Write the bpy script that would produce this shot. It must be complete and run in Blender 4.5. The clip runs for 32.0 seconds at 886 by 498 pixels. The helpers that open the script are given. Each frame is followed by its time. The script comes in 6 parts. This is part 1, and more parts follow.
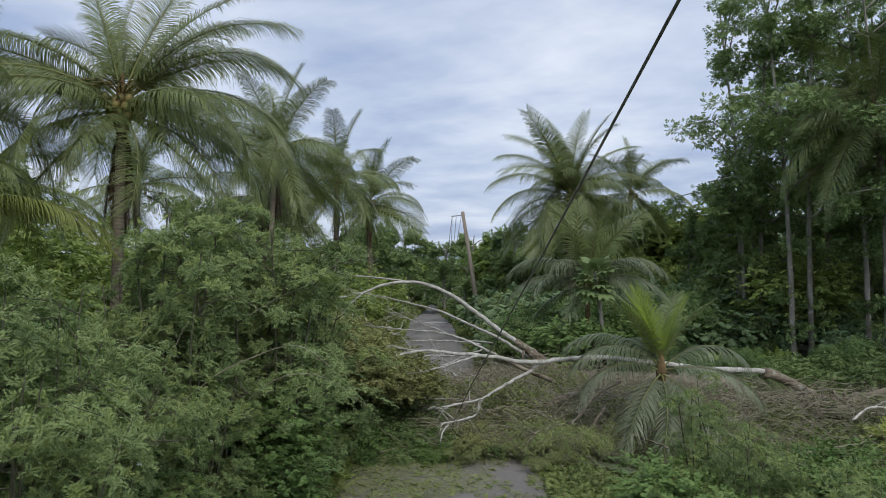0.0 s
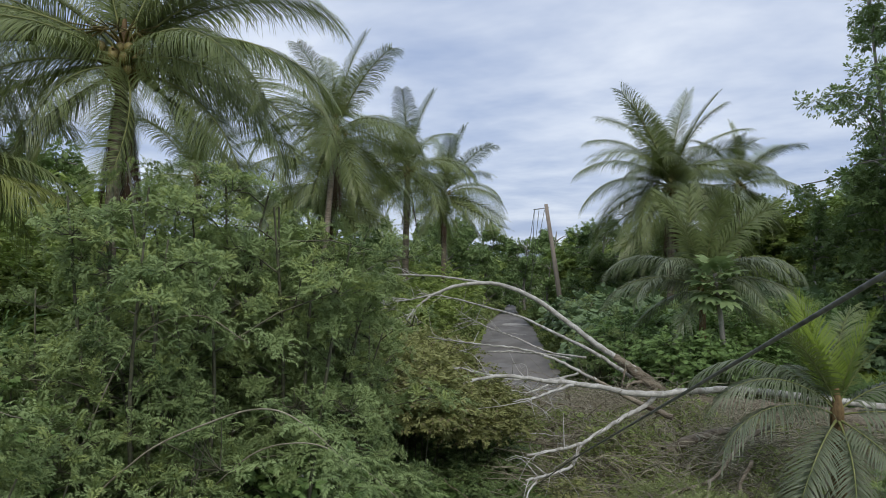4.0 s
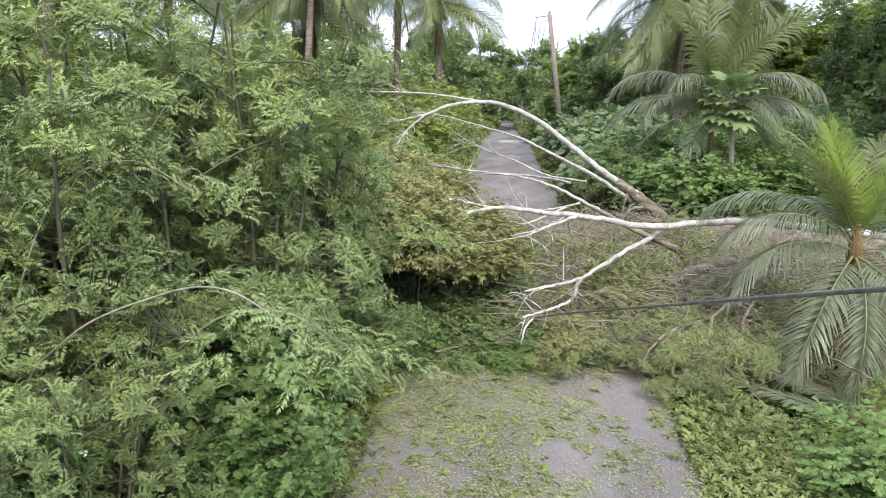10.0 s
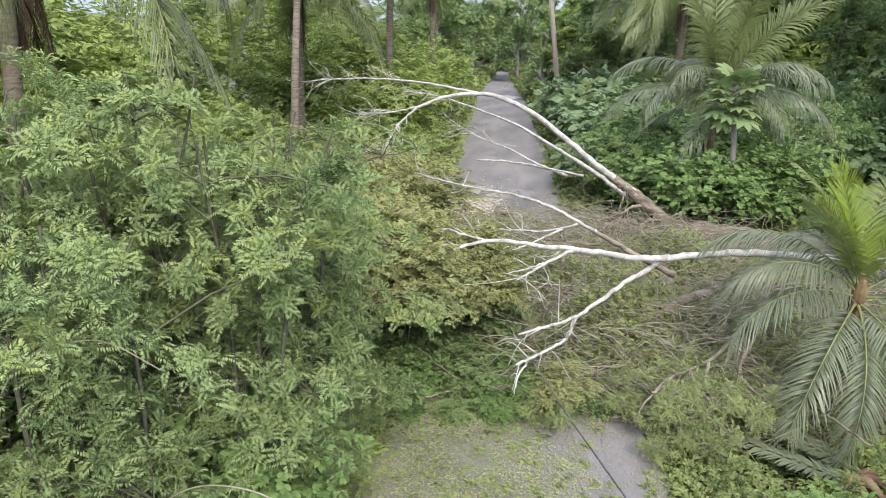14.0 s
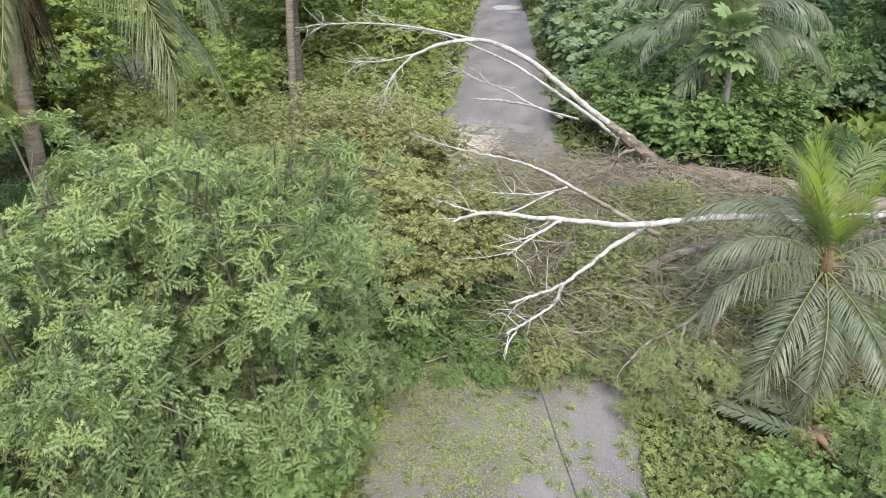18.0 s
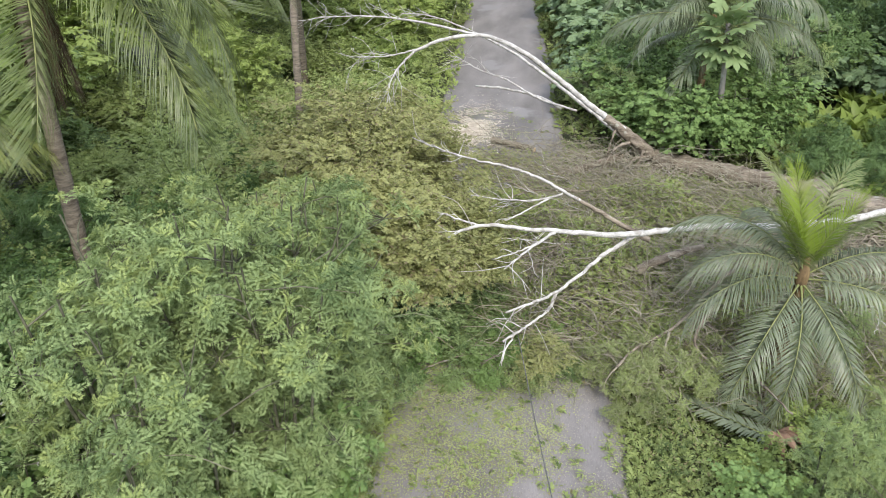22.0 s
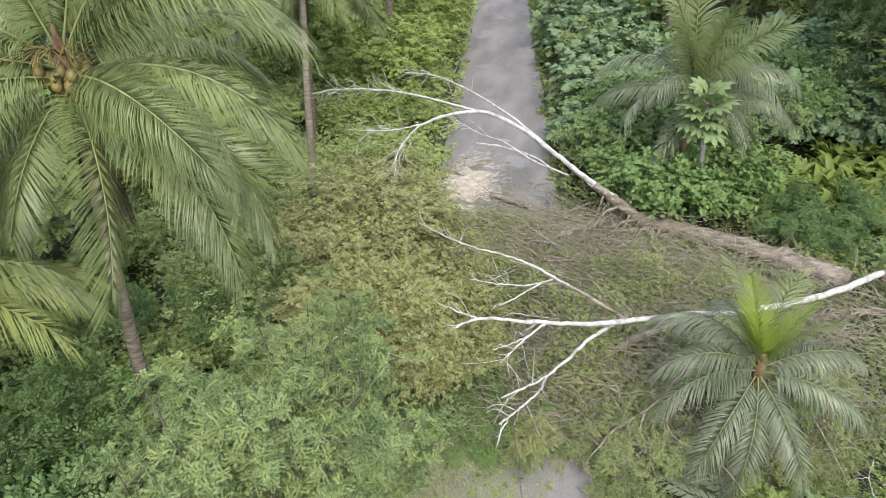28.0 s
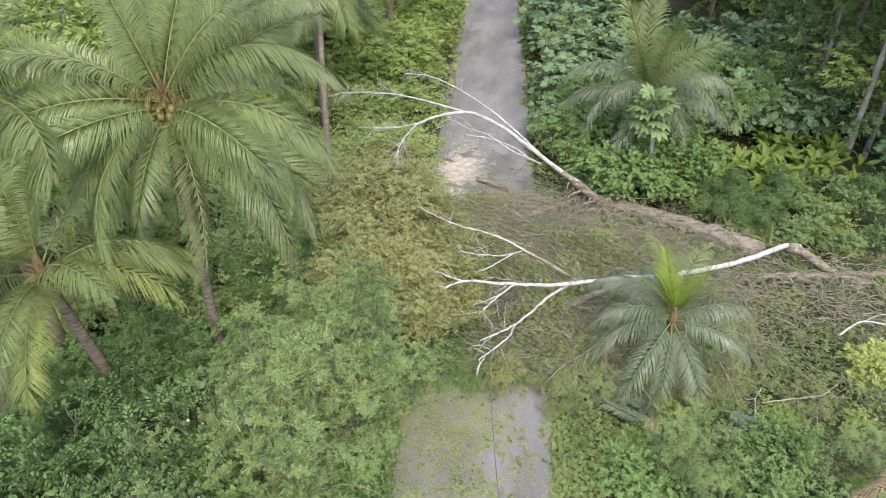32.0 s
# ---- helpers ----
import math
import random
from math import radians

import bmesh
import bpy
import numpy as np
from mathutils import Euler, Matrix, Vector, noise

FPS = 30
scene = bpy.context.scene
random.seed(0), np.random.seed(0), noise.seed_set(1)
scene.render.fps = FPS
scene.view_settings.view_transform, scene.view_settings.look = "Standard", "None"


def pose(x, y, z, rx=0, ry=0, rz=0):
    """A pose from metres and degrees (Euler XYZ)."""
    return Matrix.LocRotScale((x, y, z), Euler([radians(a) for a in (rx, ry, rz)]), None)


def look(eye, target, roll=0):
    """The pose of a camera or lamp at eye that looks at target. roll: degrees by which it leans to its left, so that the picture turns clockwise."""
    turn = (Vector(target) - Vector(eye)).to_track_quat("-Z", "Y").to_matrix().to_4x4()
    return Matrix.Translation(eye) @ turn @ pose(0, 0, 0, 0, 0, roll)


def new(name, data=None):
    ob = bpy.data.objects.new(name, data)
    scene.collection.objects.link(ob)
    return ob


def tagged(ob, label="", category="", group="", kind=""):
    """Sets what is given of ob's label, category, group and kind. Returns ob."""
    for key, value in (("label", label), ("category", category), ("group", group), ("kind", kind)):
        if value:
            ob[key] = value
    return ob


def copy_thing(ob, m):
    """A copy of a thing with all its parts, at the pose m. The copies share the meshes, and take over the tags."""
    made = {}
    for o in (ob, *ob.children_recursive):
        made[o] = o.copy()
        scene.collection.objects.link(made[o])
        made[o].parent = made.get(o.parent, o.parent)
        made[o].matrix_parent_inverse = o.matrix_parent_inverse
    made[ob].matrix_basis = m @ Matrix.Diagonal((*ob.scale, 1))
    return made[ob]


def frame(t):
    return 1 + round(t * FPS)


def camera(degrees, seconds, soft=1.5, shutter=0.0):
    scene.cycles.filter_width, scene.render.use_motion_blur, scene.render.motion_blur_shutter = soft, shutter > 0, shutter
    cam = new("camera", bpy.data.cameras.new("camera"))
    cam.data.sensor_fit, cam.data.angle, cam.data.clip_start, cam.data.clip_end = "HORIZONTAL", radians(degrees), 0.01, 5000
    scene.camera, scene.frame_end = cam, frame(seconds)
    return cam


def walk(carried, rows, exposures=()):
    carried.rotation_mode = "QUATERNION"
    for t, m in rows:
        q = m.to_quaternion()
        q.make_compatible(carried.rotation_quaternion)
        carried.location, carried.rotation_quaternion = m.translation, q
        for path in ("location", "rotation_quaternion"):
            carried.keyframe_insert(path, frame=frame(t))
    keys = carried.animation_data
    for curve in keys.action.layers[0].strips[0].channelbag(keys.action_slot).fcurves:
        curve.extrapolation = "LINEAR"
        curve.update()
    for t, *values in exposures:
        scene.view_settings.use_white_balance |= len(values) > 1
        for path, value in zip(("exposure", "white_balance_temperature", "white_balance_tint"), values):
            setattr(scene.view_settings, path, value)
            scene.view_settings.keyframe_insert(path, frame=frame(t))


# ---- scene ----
cam = camera(66.1, 32.0, soft=0.9)

PATH = [
    (0, (2.251, 1.218, 3.433), (2.019, 3.203, 3.517), -0.2),
    (0.5, (2.248, 1.551, 3.465), (1.952, 3.527, 3.547), 0.1),
    (1, (2.217, 1.926, 3.478), (1.866, 3.893, 3.56), 0.1),
    (1.5, (2.166, 2.315, 3.495), (1.757, 4.271, 3.575), 0.2),
    (2, (2.105, 2.717, 3.517), (1.647, 4.662, 3.595), 0.4),
    (2.5, (2.011, 3.142, 3.498), (1.554, 5.087, 3.581), 0.3),
    (4.5, (1.684, 4.779, 3.542), (1.223, 6.724, 3.605), 0.7),
    (5, (1.647, 4.843, 3.57), (1.186, 6.789, 3.565), 0.9),
    (5.5, (1.627, 4.854, 3.551), (1.171, 6.801, 3.487), 0.7),
    (6, (1.64, 4.822, 3.559), (1.186, 6.766, 3.434), 0.8),
    (6.5, (1.647, 4.812, 3.573), (1.194, 6.75, 3.379), 0.7),
    (7, (1.66, 4.778, 3.567), (1.211, 6.71, 3.313), 0.7),
    (7.5, (1.675, 4.732, 3.545), (1.231, 6.657, 3.233), 0.5),
    (8, (1.694, 4.711, 3.519), (1.254, 6.627, 3.151), 0.4),
    (8.5, (1.676, 4.822, 3.535), (1.24, 6.73, 3.121), 0.5),
    (9, (1.634, 5.045, 3.543), (1.202, 6.949, 3.109), 0.6),
    (9.5, (1.602, 5.257, 3.555), (1.171, 7.157, 3.105), 0.5),
    (10, (1.548, 5.449, 3.649), (1.12, 7.347, 3.185), 0.6),
    (10.5, (1.509, 5.618, 3.818), (1.084, 7.512, 3.339), 0.7),
    (11, (1.462, 5.747, 4.006), (1.043, 7.639, 3.513), 0.9),
    (11.5, (1.435, 5.853, 4.184), (1.021, 7.741, 3.671), 1.0),
    (12, (1.404, 5.952, 4.325), (0.994, 7.835, 3.789), 1.2),
    (12.5, (1.379, 6.032, 4.448), (0.975, 7.909, 3.886), 1.3),
    (13, (1.369, 6.088, 4.606), (0.97, 7.958, 4.019), 1.4),
    (13.5, (1.364, 6.135, 4.763), (0.97, 7.998, 4.151), 1.5),
    (15.5, (1.475, 6.079, 5.307), (1.081, 7.895, 4.567), 0.4),
    (16, (1.476, 6.079, 5.471), (1.088, 7.88, 4.693), 0.4),
    (16.5, (1.49, 6.066, 5.632), (1.104, 7.852, 4.818), 0.4),
    (17, (1.504, 6.042, 5.796), (1.12, 7.812, 4.947), 0.3),
    (17.5, (1.517, 6.02, 5.955), (1.136, 7.774, 5.073), 0.2),
    (18, (1.526, 5.996, 6.098), (1.148, 7.738, 5.192), 0.2),
    (18.5, (1.546, 5.967, 6.253), (1.167, 7.7, 5.33), 0.1),
    (19, (1.559, 5.942, 6.411), (1.181, 7.666, 5.47), -0.1),
    (19.5, (1.545, 5.928, 6.566), (1.171, 7.642, 5.607), 0.0),
    (20, (1.569, 5.918, 6.701), (1.191, 7.623, 5.727), -0.0),
    (20.5, (1.561, 5.895, 6.829), (1.186, 7.593, 5.842), 0.0),
    (21, (1.566, 5.89, 6.969), (1.192, 7.58, 5.967), 0.0),
    (21.5, (1.553, 5.878, 7.093), (1.183, 7.561, 6.077), 0.1),
    (22, (1.563, 5.871, 7.244), (1.194, 7.543, 6.211), 0.0),
    (22.5, (1.558, 5.877, 7.362), (1.19, 7.543, 6.317), -0.1),
    (23, (1.537, 5.88, 7.476), (1.172, 7.541, 6.422), -0.0),
    (23.5, (1.51, 5.895, 7.615), (1.148, 7.55, 6.552), -0.0),
    (24, (1.474, 5.892, 7.792), (1.117, 7.542, 6.719), 0.1),
    (24.5, (1.436, 5.879, 7.986), (1.084, 7.525, 6.906), 0.1),
    (25, (1.411, 5.863, 8.17), (1.06, 7.507, 7.086), 0.2),
    (25.5, (1.371, 5.87, 8.305), (1.025, 7.514, 7.22), 0.2),
    (27.5, (1.495, 5.67, 9.426), (1.136, 7.312, 8.341), -0.0),
    (28, (1.533, 5.655, 9.753), (1.173, 7.296, 8.667), -0.1),
    (28.5, (1.519, 5.655, 10.119), (1.166, 7.293, 9.027), 0.1),
    (29, (1.524, 5.588, 10.437), (1.175, 7.225, 9.343), 0.1),
    (29.5, (1.604, 5.343, 10.665), (1.256, 6.973, 9.559), 0.1),
    (30, (1.711, 4.954, 10.925), (1.366, 6.568, 9.795), 0.0),
    (30.5, (1.851, 4.447, 11.18), (1.507, 6.05, 10.035), -0.0),
    (31, (2.012, 3.858, 11.469), (1.669, 5.455, 10.315), -0.0),
    (31.5, (2.19, 3.209, 11.749), (1.845, 4.801, 10.589), -0.2),
    (32, (2.312, 2.664, 12.021), (1.969, 4.257, 10.861), -0.1),
]
# exposure rises as the view tips down from the sky
EXPOSURES = [(0.0, -0.13, 6520, 10), (5.0, -0.13, 6520, 10), (6.0, 0.0, 6560, 10), (7.0, 0.32, 6580, 12), (8.5, 1.06, 6600, 14.5), (10.0, 1.2, 6600, 16), (16.0, 1.22, 6600, 16), (22.0, 1.14, 6600, 14), (32.0, 1.2, 6620, 15)]
walk(cam, [(t, look(eye, target, roll)) for t, eye, target, roll in PATH], EXPOSURES)

# ---- world and light ----
world = bpy.data.worlds.new("sky_world")
scene.world = world
world.use_nodes = True
wn, wl = world.node_tree.nodes, world.node_tree.links
wn.clear()
w_out = wn.new("ShaderNodeOutputWorld")
w_bg = wn.new("ShaderNodeBackground")
w_bg.inputs["Strength"].default_value = 0.11
w_sky = wn.new("ShaderNodeTexSky")
w_sky.sky_type = "NISHITA"
w_sky.sun_disc = False
w_sky.sun_elevation = radians(47)
w_sky.sun_rotation = radians(153)
w_sky.air_density = 1.2
w_sky.dust_density = 2.0
w_tc = wn.new("ShaderNodeTexCoord")
w_sep = wn.new("ShaderNodeSeparateXYZ")
wl.new(w_tc.outputs["Generated"], w_sep.inputs[0])
w_add = wn.new("ShaderNodeMath")
w_add.operation = "ADD"
w_add.inputs[1].default_value = 0.12
w_abs = wn.new("ShaderNodeMath")
w_abs.operation = "ABSOLUTE"
wl.new(w_sep.outputs[2], w_abs.inputs[0])
wl.new(w_abs.outputs[0], w_add.inputs[0])
w_div = wn.new("ShaderNodeVectorMath")
w_div.operation = "DIVIDE"
w_cmb = wn.new("ShaderNodeCombineXYZ")
for k in range(3):
    wl.new(w_add.outputs[0], w_cmb.inputs[k])
wl.new(w_tc.outputs["Generated"], w_div.inputs[0])
wl.new(w_cmb.outputs[0], w_div.inputs[1])
w_map = wn.new("ShaderNodeMapping")
w_map.inputs["Scale"].default_value = (0.95, 1.1, 0.0)
w_map.inputs["Rotation"].default_value = (0, 0, 0.5)
wl.new(w_div.outputs[0], w_map.inputs[0])
w_noise = wn.new("ShaderNodeTexNoise")
w_noise.inputs["Scale"].default_value = 1.15
w_noise.inputs["Detail"].default_value = 5.0
w_noise.inputs["Roughness"].default_value = 0.55
w_noise.inputs["Distortion"].default_value = 0.12
wl.new(w_map.outputs[0], w_noise.inputs["Vector"])
w_ramp = wn.new("ShaderNodeValToRGB")
w_ramp.color_ramp.elements[0].position = 0.36
w_ramp.color_ramp.elements[0].color = (4.1, 5.1, 7.4, 1)
w_ramp.color_ramp.elements[1].position = 0.66
w_ramp.color_ramp.elements[1].color = (8.3, 9.0, 10.3, 1)
wl.new(w_noise.outputs["Fac"], w_ramp.inputs[0])
w_mix = wn.new("ShaderNodeMixRGB")
w_mix.inputs[0].default_value = 0.85
wl.new(w_sky.outputs[0], w_mix.inputs[1])
wl.new(w_ramp.outputs[0], w_mix.inputs[2])
wl.new(w_mix.outputs[0], w_bg.inputs["Color"])
wl.new(w_bg.outputs[0], w_out.inputs["Surface"])

sun = new("sun", bpy.data.lights.new("sun", "SUN"))
sun.data.energy = 1.5
sun.data.angle = radians(20)
sun.data.color = (1.0, 0.95, 0.87)
sun.matrix_world = look((0, 0, 0), (-0.42, 0.82, -1.0))


# ---- materials ----
def mat_new(name):
    m = bpy.data.materials.new(name)
    m.use_nodes = True
    nt = m.node_tree
    nt.nodes.clear()
    return m, nt.nodes, nt.links


def leaf_mat(name, dark, light, trans=0.3, rough=0.5, patch=0.9, old=None, old_amount=0.0, gloss=0.16):
    """Foliage: colour varies leaf by leaf, bush by bush and over patches; thin leaves let light through."""
    m, n, l = mat_new(name)
    out = n.new("ShaderNodeOutputMaterial")
    geo = n.new("ShaderNodeNewGeometry")
    inf = n.new("ShaderNodeObjectInfo")
    tc = n.new("ShaderNodeTexCoord")
    noi = n.new("ShaderNodeTexNoise")
    noi.inputs["Scale"].default_value = patch
    noi.inputs["Detail"].default_value = 4
    noi.inputs["Roughness"].default_value = 0.65
    l.new(tc.outputs["Object"], noi.inputs["Vector"])
    a = n.new("ShaderNodeMath")
    a.operation = "MULTIPLY_ADD"
    a.inputs[1].default_value = 0.55
    a.inputs[2].default_value = -0.62
    l.new(geo.outputs["Random Per Island"], a.inputs[0])
    b = n.new("ShaderNodeMath")
    b.operation = "MULTIPLY_ADD"
    b.inputs[1].default_value = 2.2
    l.new(noi.outputs["Fac"], b.inputs[0])
    l.new(a.outputs[0], b.inputs[2])
    c = n.new("ShaderNodeMath")
    c.operation = "MULTIPLY_ADD"
    c.inputs[1].default_value = 0.45
    l.new(inf.outputs["Random"], c.inputs[0])
    l.new(b.outputs[0], c.inputs[2])
    ramp = n.new("ShaderNodeValToRGB")
    ramp.color_ramp.elements[0].position = 0.35
    ramp.color_ramp.elements[0].color = (*dark, 1)
    ramp.color_ramp.elements[1].position = 1.15
    ramp.color_ramp.elements[1].color = (*light, 1)
    l.new(c.outputs[0], ramp.inputs[0])
    col = ramp.outputs[0]
    if old:
        gt = n.new("ShaderNodeMath")
        gt.operation = "GREATER_THAN"
        gt.inputs[1].default_value = 1.0 - old_amount
        l.new(geo.outputs["Random Per Island"], gt.inputs[0])
        mx = n.new("ShaderNodeMixRGB")
        l.new(gt.outputs[0], mx.inputs[0])
        l.new(col, mx.inputs[1])
        mx.inputs[2].default_value = (*old, 1)
        col = mx.outputs[0]
    p = n.new("ShaderNodeBsdfPrincipled")
    p.inputs["Roughness"].default_value = rough
    p.inputs["Specular IOR Level"].default_value = gloss
    l.new(col, p.inputs["Base Color"])
    t = n.new("ShaderNodeBsdfTranslucent")
    hs = n.new("ShaderNodeHueSaturation")
    hs.inputs["Saturation"].default_value = 1.1
    hs.inputs["Value"].default_value = 1.2
    l.new(col, hs.inputs["Color"])
    l.new(hs.outputs[0], t.inputs["Color"])
    mix = n.new("ShaderNodeMixShader")
    mix.inputs[0].default_value = trans * 0.8
    l.new(p.outputs[0], mix.inputs[1])
    l.new(t.outputs[0], mix.inputs[2])
    l.new(mix.outputs[0], out.inputs["Surface"])
    return m


def rough_mat(name, dark, light, scale=6.0, detail=6, rough=0.85, bump=0.3, stretch=(1, 1, 1), fine=40.0, spots=None, spot_scale=9.0, spot_at=0.62):
    """Bark, soil, stone: two scales of colour noise, bump, and optional blotches."""
    m, n, l = mat_new(name)
    out = n.new("ShaderNodeOutputMaterial")
    p = n.new("ShaderNodeBsdfPrincipled")
    p.inputs["Roughness"].default_value = rough
    p.inputs["Specular IOR Level"].default_value = 0.25
    tc = n.new("ShaderNodeTexCoord")
    mp = n.new("ShaderNodeMapping")
    mp.inputs["Scale"].default_value = stretch
    l.new(tc.outputs["Object"], mp.inputs[0])
    n1 = n.new("ShaderNodeTexNoise")
    n1.inputs["Scale"].default_value = scale
    n1.inputs["Detail"].default_value = detail
    n2 = n.new("ShaderNodeTexNoise")
    n2.inputs["Scale"].default_value = fine
    n2.inputs["Detail"].default_value = 3
    l.new(mp.outputs[0], n1.inputs["Vector"])
    l.new(mp.outputs[0], n2.inputs["Vector"])
    add = n.new("ShaderNodeMath")
    add.operation = "MULTIPLY_ADD"
    add.inputs[1].default_value = 0.45
    l.new(n2.outputs["Fac"], add.inputs[0])
    l.new(n1.outputs["Fac"], add.inputs[2])
    r = n.new("ShaderNodeValToRGB")
    r.color_ramp.elements[0].position = 0.5
    r.color_ramp.elements[0].color = (*dark, 1)
    r.color_ramp.elements[1].position = 0.92
    r.color_ramp.elements[1].color = (*light, 1)
    l.new(add.outputs[0], r.inputs[0])
    col = r.outputs[0]
    if spots:
        n3 = n.new("ShaderNodeTexNoise")
        n3.inputs["Scale"].default_value = spot_scale
        n3.inputs["Detail"].default_value = 4
        l.new(tc.outputs["Object"], n3.inputs["Vector"])
        r3 = n.new("ShaderNodeValToRGB")
        r3.color_ramp.elements[0].position = spot_at
        r3.color_ramp.elements[1].position = spot_at + 0.06
        l.new(n3.outputs["Fac"], r3.inputs[0])
        mx = n.new("ShaderNodeMixRGB")
        l.new(r3.outputs[0], mx.inputs[0])
        l.new(col, mx.inputs[1])
        mx.inputs[2].default_value = (*spots, 1)
        col = mx.outputs[0]
    l.new(col, p.inputs["Base Color"])
    bp = n.new("ShaderNodeBump")
    bp.inputs["Strength"].default_value = bump
    bp.inputs["Distance"].default_value = 0.03
    l.new(add.outputs[0], bp.inputs["Height"])
    l.new(bp.outputs[0], p.inputs["Normal"])
    l.new(p.outputs[0], out.inputs["Surface"])
    return m


M_FEATHER = leaf_mat("feathery_leaf", (0.066, 0.112, 0.04), (0.265, 0.346, 0.138), 0.2, 0.6, patch=1.0)
M_BROAD = leaf_mat("broad_leaf", (0.055, 0.1, 0.038), (0.215, 0.295, 0.113), 0.28, 0.4, patch=1.3)
M_BRIGHT = leaf_mat("bright_leaf", (0.1, 0.155, 0.042), (0.32, 0.4, 0.122), 0.35, 0.45, patch=1.2)
M_WILT = leaf_mat("wilted_leaf", (0.11, 0.126, 0.04), (0.335, 0.352, 0.142), 0.3, 0.6, patch=1.8, old=(0.23, 0.2, 0.11), old_amount=0.09)
M_MEADOW = leaf_mat("soft_weed_leaf", (0.14, 0.2, 0.064), (0.38, 0.45, 0.17), 0.38, 0.55, patch=0.9)
M_BLUE = leaf_mat("blue_green_leaf", (0.06, 0.11, 0.052), (0.205, 0.29, 0.143), 0.25, 0.42, patch=1.2)
M_BOUGH = leaf_mat("torn_bough_leaf", (0.1, 0.14, 0.05), (0.32, 0.365, 0.16), 0.3, 0.55, patch=1.6)
M_PAPAYA = leaf_mat("papaya_leaf", (0.08, 0.135, 0.05), (0.235, 0.315, 0.135), 0.3, 0.45, patch=1.2)
M_TIP = leaf_mat("young_tip_leaf", (0.17, 0.235, 0.066), (0.34, 0.41, 0.143), 0.28, 0.55)
M_VINE = leaf_mat("vine_leaf", (0.06, 0.12, 0.036), (0.2, 0.3, 0.099), 0.3, 0.5, patch=1.3)
M_COMPOUND = leaf_mat("compound_leaf", (0.035, 0.078, 0.029), (0.145, 0.225, 0.08), 0.25, 0.4, patch=1.3)
M_OLIVE = leaf_mat("olive_leaf", (0.09, 0.13, 0.046), (0.28, 0.33, 0.13), 0.3, 0.55, patch=1.6)
M_PALE = leaf_mat("pale_broad_leaf", (0.2, 0.26, 0.059), (0.42, 0.46, 0.151), 0.3, 0.45)
M_FOREST = leaf_mat("forest_leaf", (0.064, 0.112, 0.044), (0.24, 0.33, 0.13), 0.27, 0.42, patch=0.6)
M_BAMBOO = leaf_mat("yellowish_far_leaf", (0.075, 0.12, 0.029), (0.22, 0.29, 0.076), 0.3, 0.5, patch=0.35)
M_WEED = leaf_mat("weed_leaf", (0.075, 0.112, 0.038), (0.275, 0.335, 0.118), 0.32, 0.5, patch=1.1, old=(0.26, 0.24, 0.12), old_amount=0.06)
M_LITTER = leaf_mat("litter_leaf", (0.125, 0.155, 0.06), (0.35, 0.38, 0.168), 0.1, 0.7, patch=0.9, old=(0.25, 0.215, 0.13), old_amount=0.1)
M_GRIT = leaf_mat("dry_debris", (0.09, 0.08, 0.065), (0.34, 0.31, 0.26), 0.05, 0.85, patch=1.5)
M_FLOWER = leaf_mat("white_petal", (0.72, 0.72, 0.68), (0.84, 0.84, 0.8), 0.2, 0.6)
M_HELI = leaf_mat("blade_leaf", (0.055, 0.105, 0.025), (0.19, 0.255, 0.059), 0.28, 0.4, patch=1.2)
M_PALM = leaf_mat("palm_leaflet", (0.044, 0.068, 0.022), (0.215, 0.262, 0.092), 0.22, 0.36, patch=0.6, gloss=0.5)
M_PALM_Y = leaf_mat("yellow_palm_leaflet", (0.115, 0.15, 0.038), (0.29, 0.325, 0.101), 0.33, 0.36, patch=0.5)
M_PALM_LIME = leaf_mat("lime_palm_leaflet", (0.095, 0.155, 0.018), (0.255, 0.345, 0.052), 0.34, 0.36, patch=0.5)
M_PALM_GREY = leaf_mat("grey_green_palm_leaflet", (0.06, 0.085, 0.04), (0.2, 0.235, 0.14), 0.2, 0.36, patch=0.5, gloss=0.4)
M_PALM_DRY = leaf_mat("dry_palm_leaflet", (0.12, 0.085, 0.05), (0.29, 0.22, 0.135), 0.15, 0.7)
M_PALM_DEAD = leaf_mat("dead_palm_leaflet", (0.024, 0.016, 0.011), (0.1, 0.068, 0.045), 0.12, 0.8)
M_RACHIS = rough_mat("palm_rachis", (0.11, 0.14, 0.045), (0.28, 0.29, 0.11), 4, rough=0.5, bump=0.1)
M_TRUNK_PALM = rough_mat("palm_trunk_bark", (0.08, 0.066, 0.046), (0.25, 0.213, 0.158), 5, stretch=(1, 1, 6), bump=0.5)
M_SHEATH = rough_mat("palm_fibre_sheath", (0.075, 0.05, 0.025), (0.26, 0.18, 0.085), 8, stretch=(1, 1, 0.4), bump=0.5)
M_NUT = rough_mat("green_coconut", (0.075, 0.07, 0.026), (0.25, 0.2, 0.065), 5, rough=0.45, bump=0.05)
M_WHITE_BARK = rough_mat("pale_bark", (0.3, 0.285, 0.25), (0.64, 0.625, 0.57), 6, bump=0.4, spots=(0.33, 0.31, 0.265), spot_scale=7, spot_at=0.57)
M_BROWN_BARK = rough_mat("brown_bark", (0.085, 0.066, 0.046), (0.35, 0.3, 0.225), 5, stretch=(0.35, 1.6, 1.6), bump=0.9, spots=(0.33, 0.325, 0.26), spot_scale=5, spot_at=0.63)
M_STEM = rough_mat("shrub_stem", (0.055, 0.06, 0.036), (0.16, 0.155, 0.1), 9, bump=0.3)
M_TWIG = rough_mat("dry_twig", (0.145, 0.13, 0.085), (0.42, 0.385, 0.285), 6, bump=0.2)
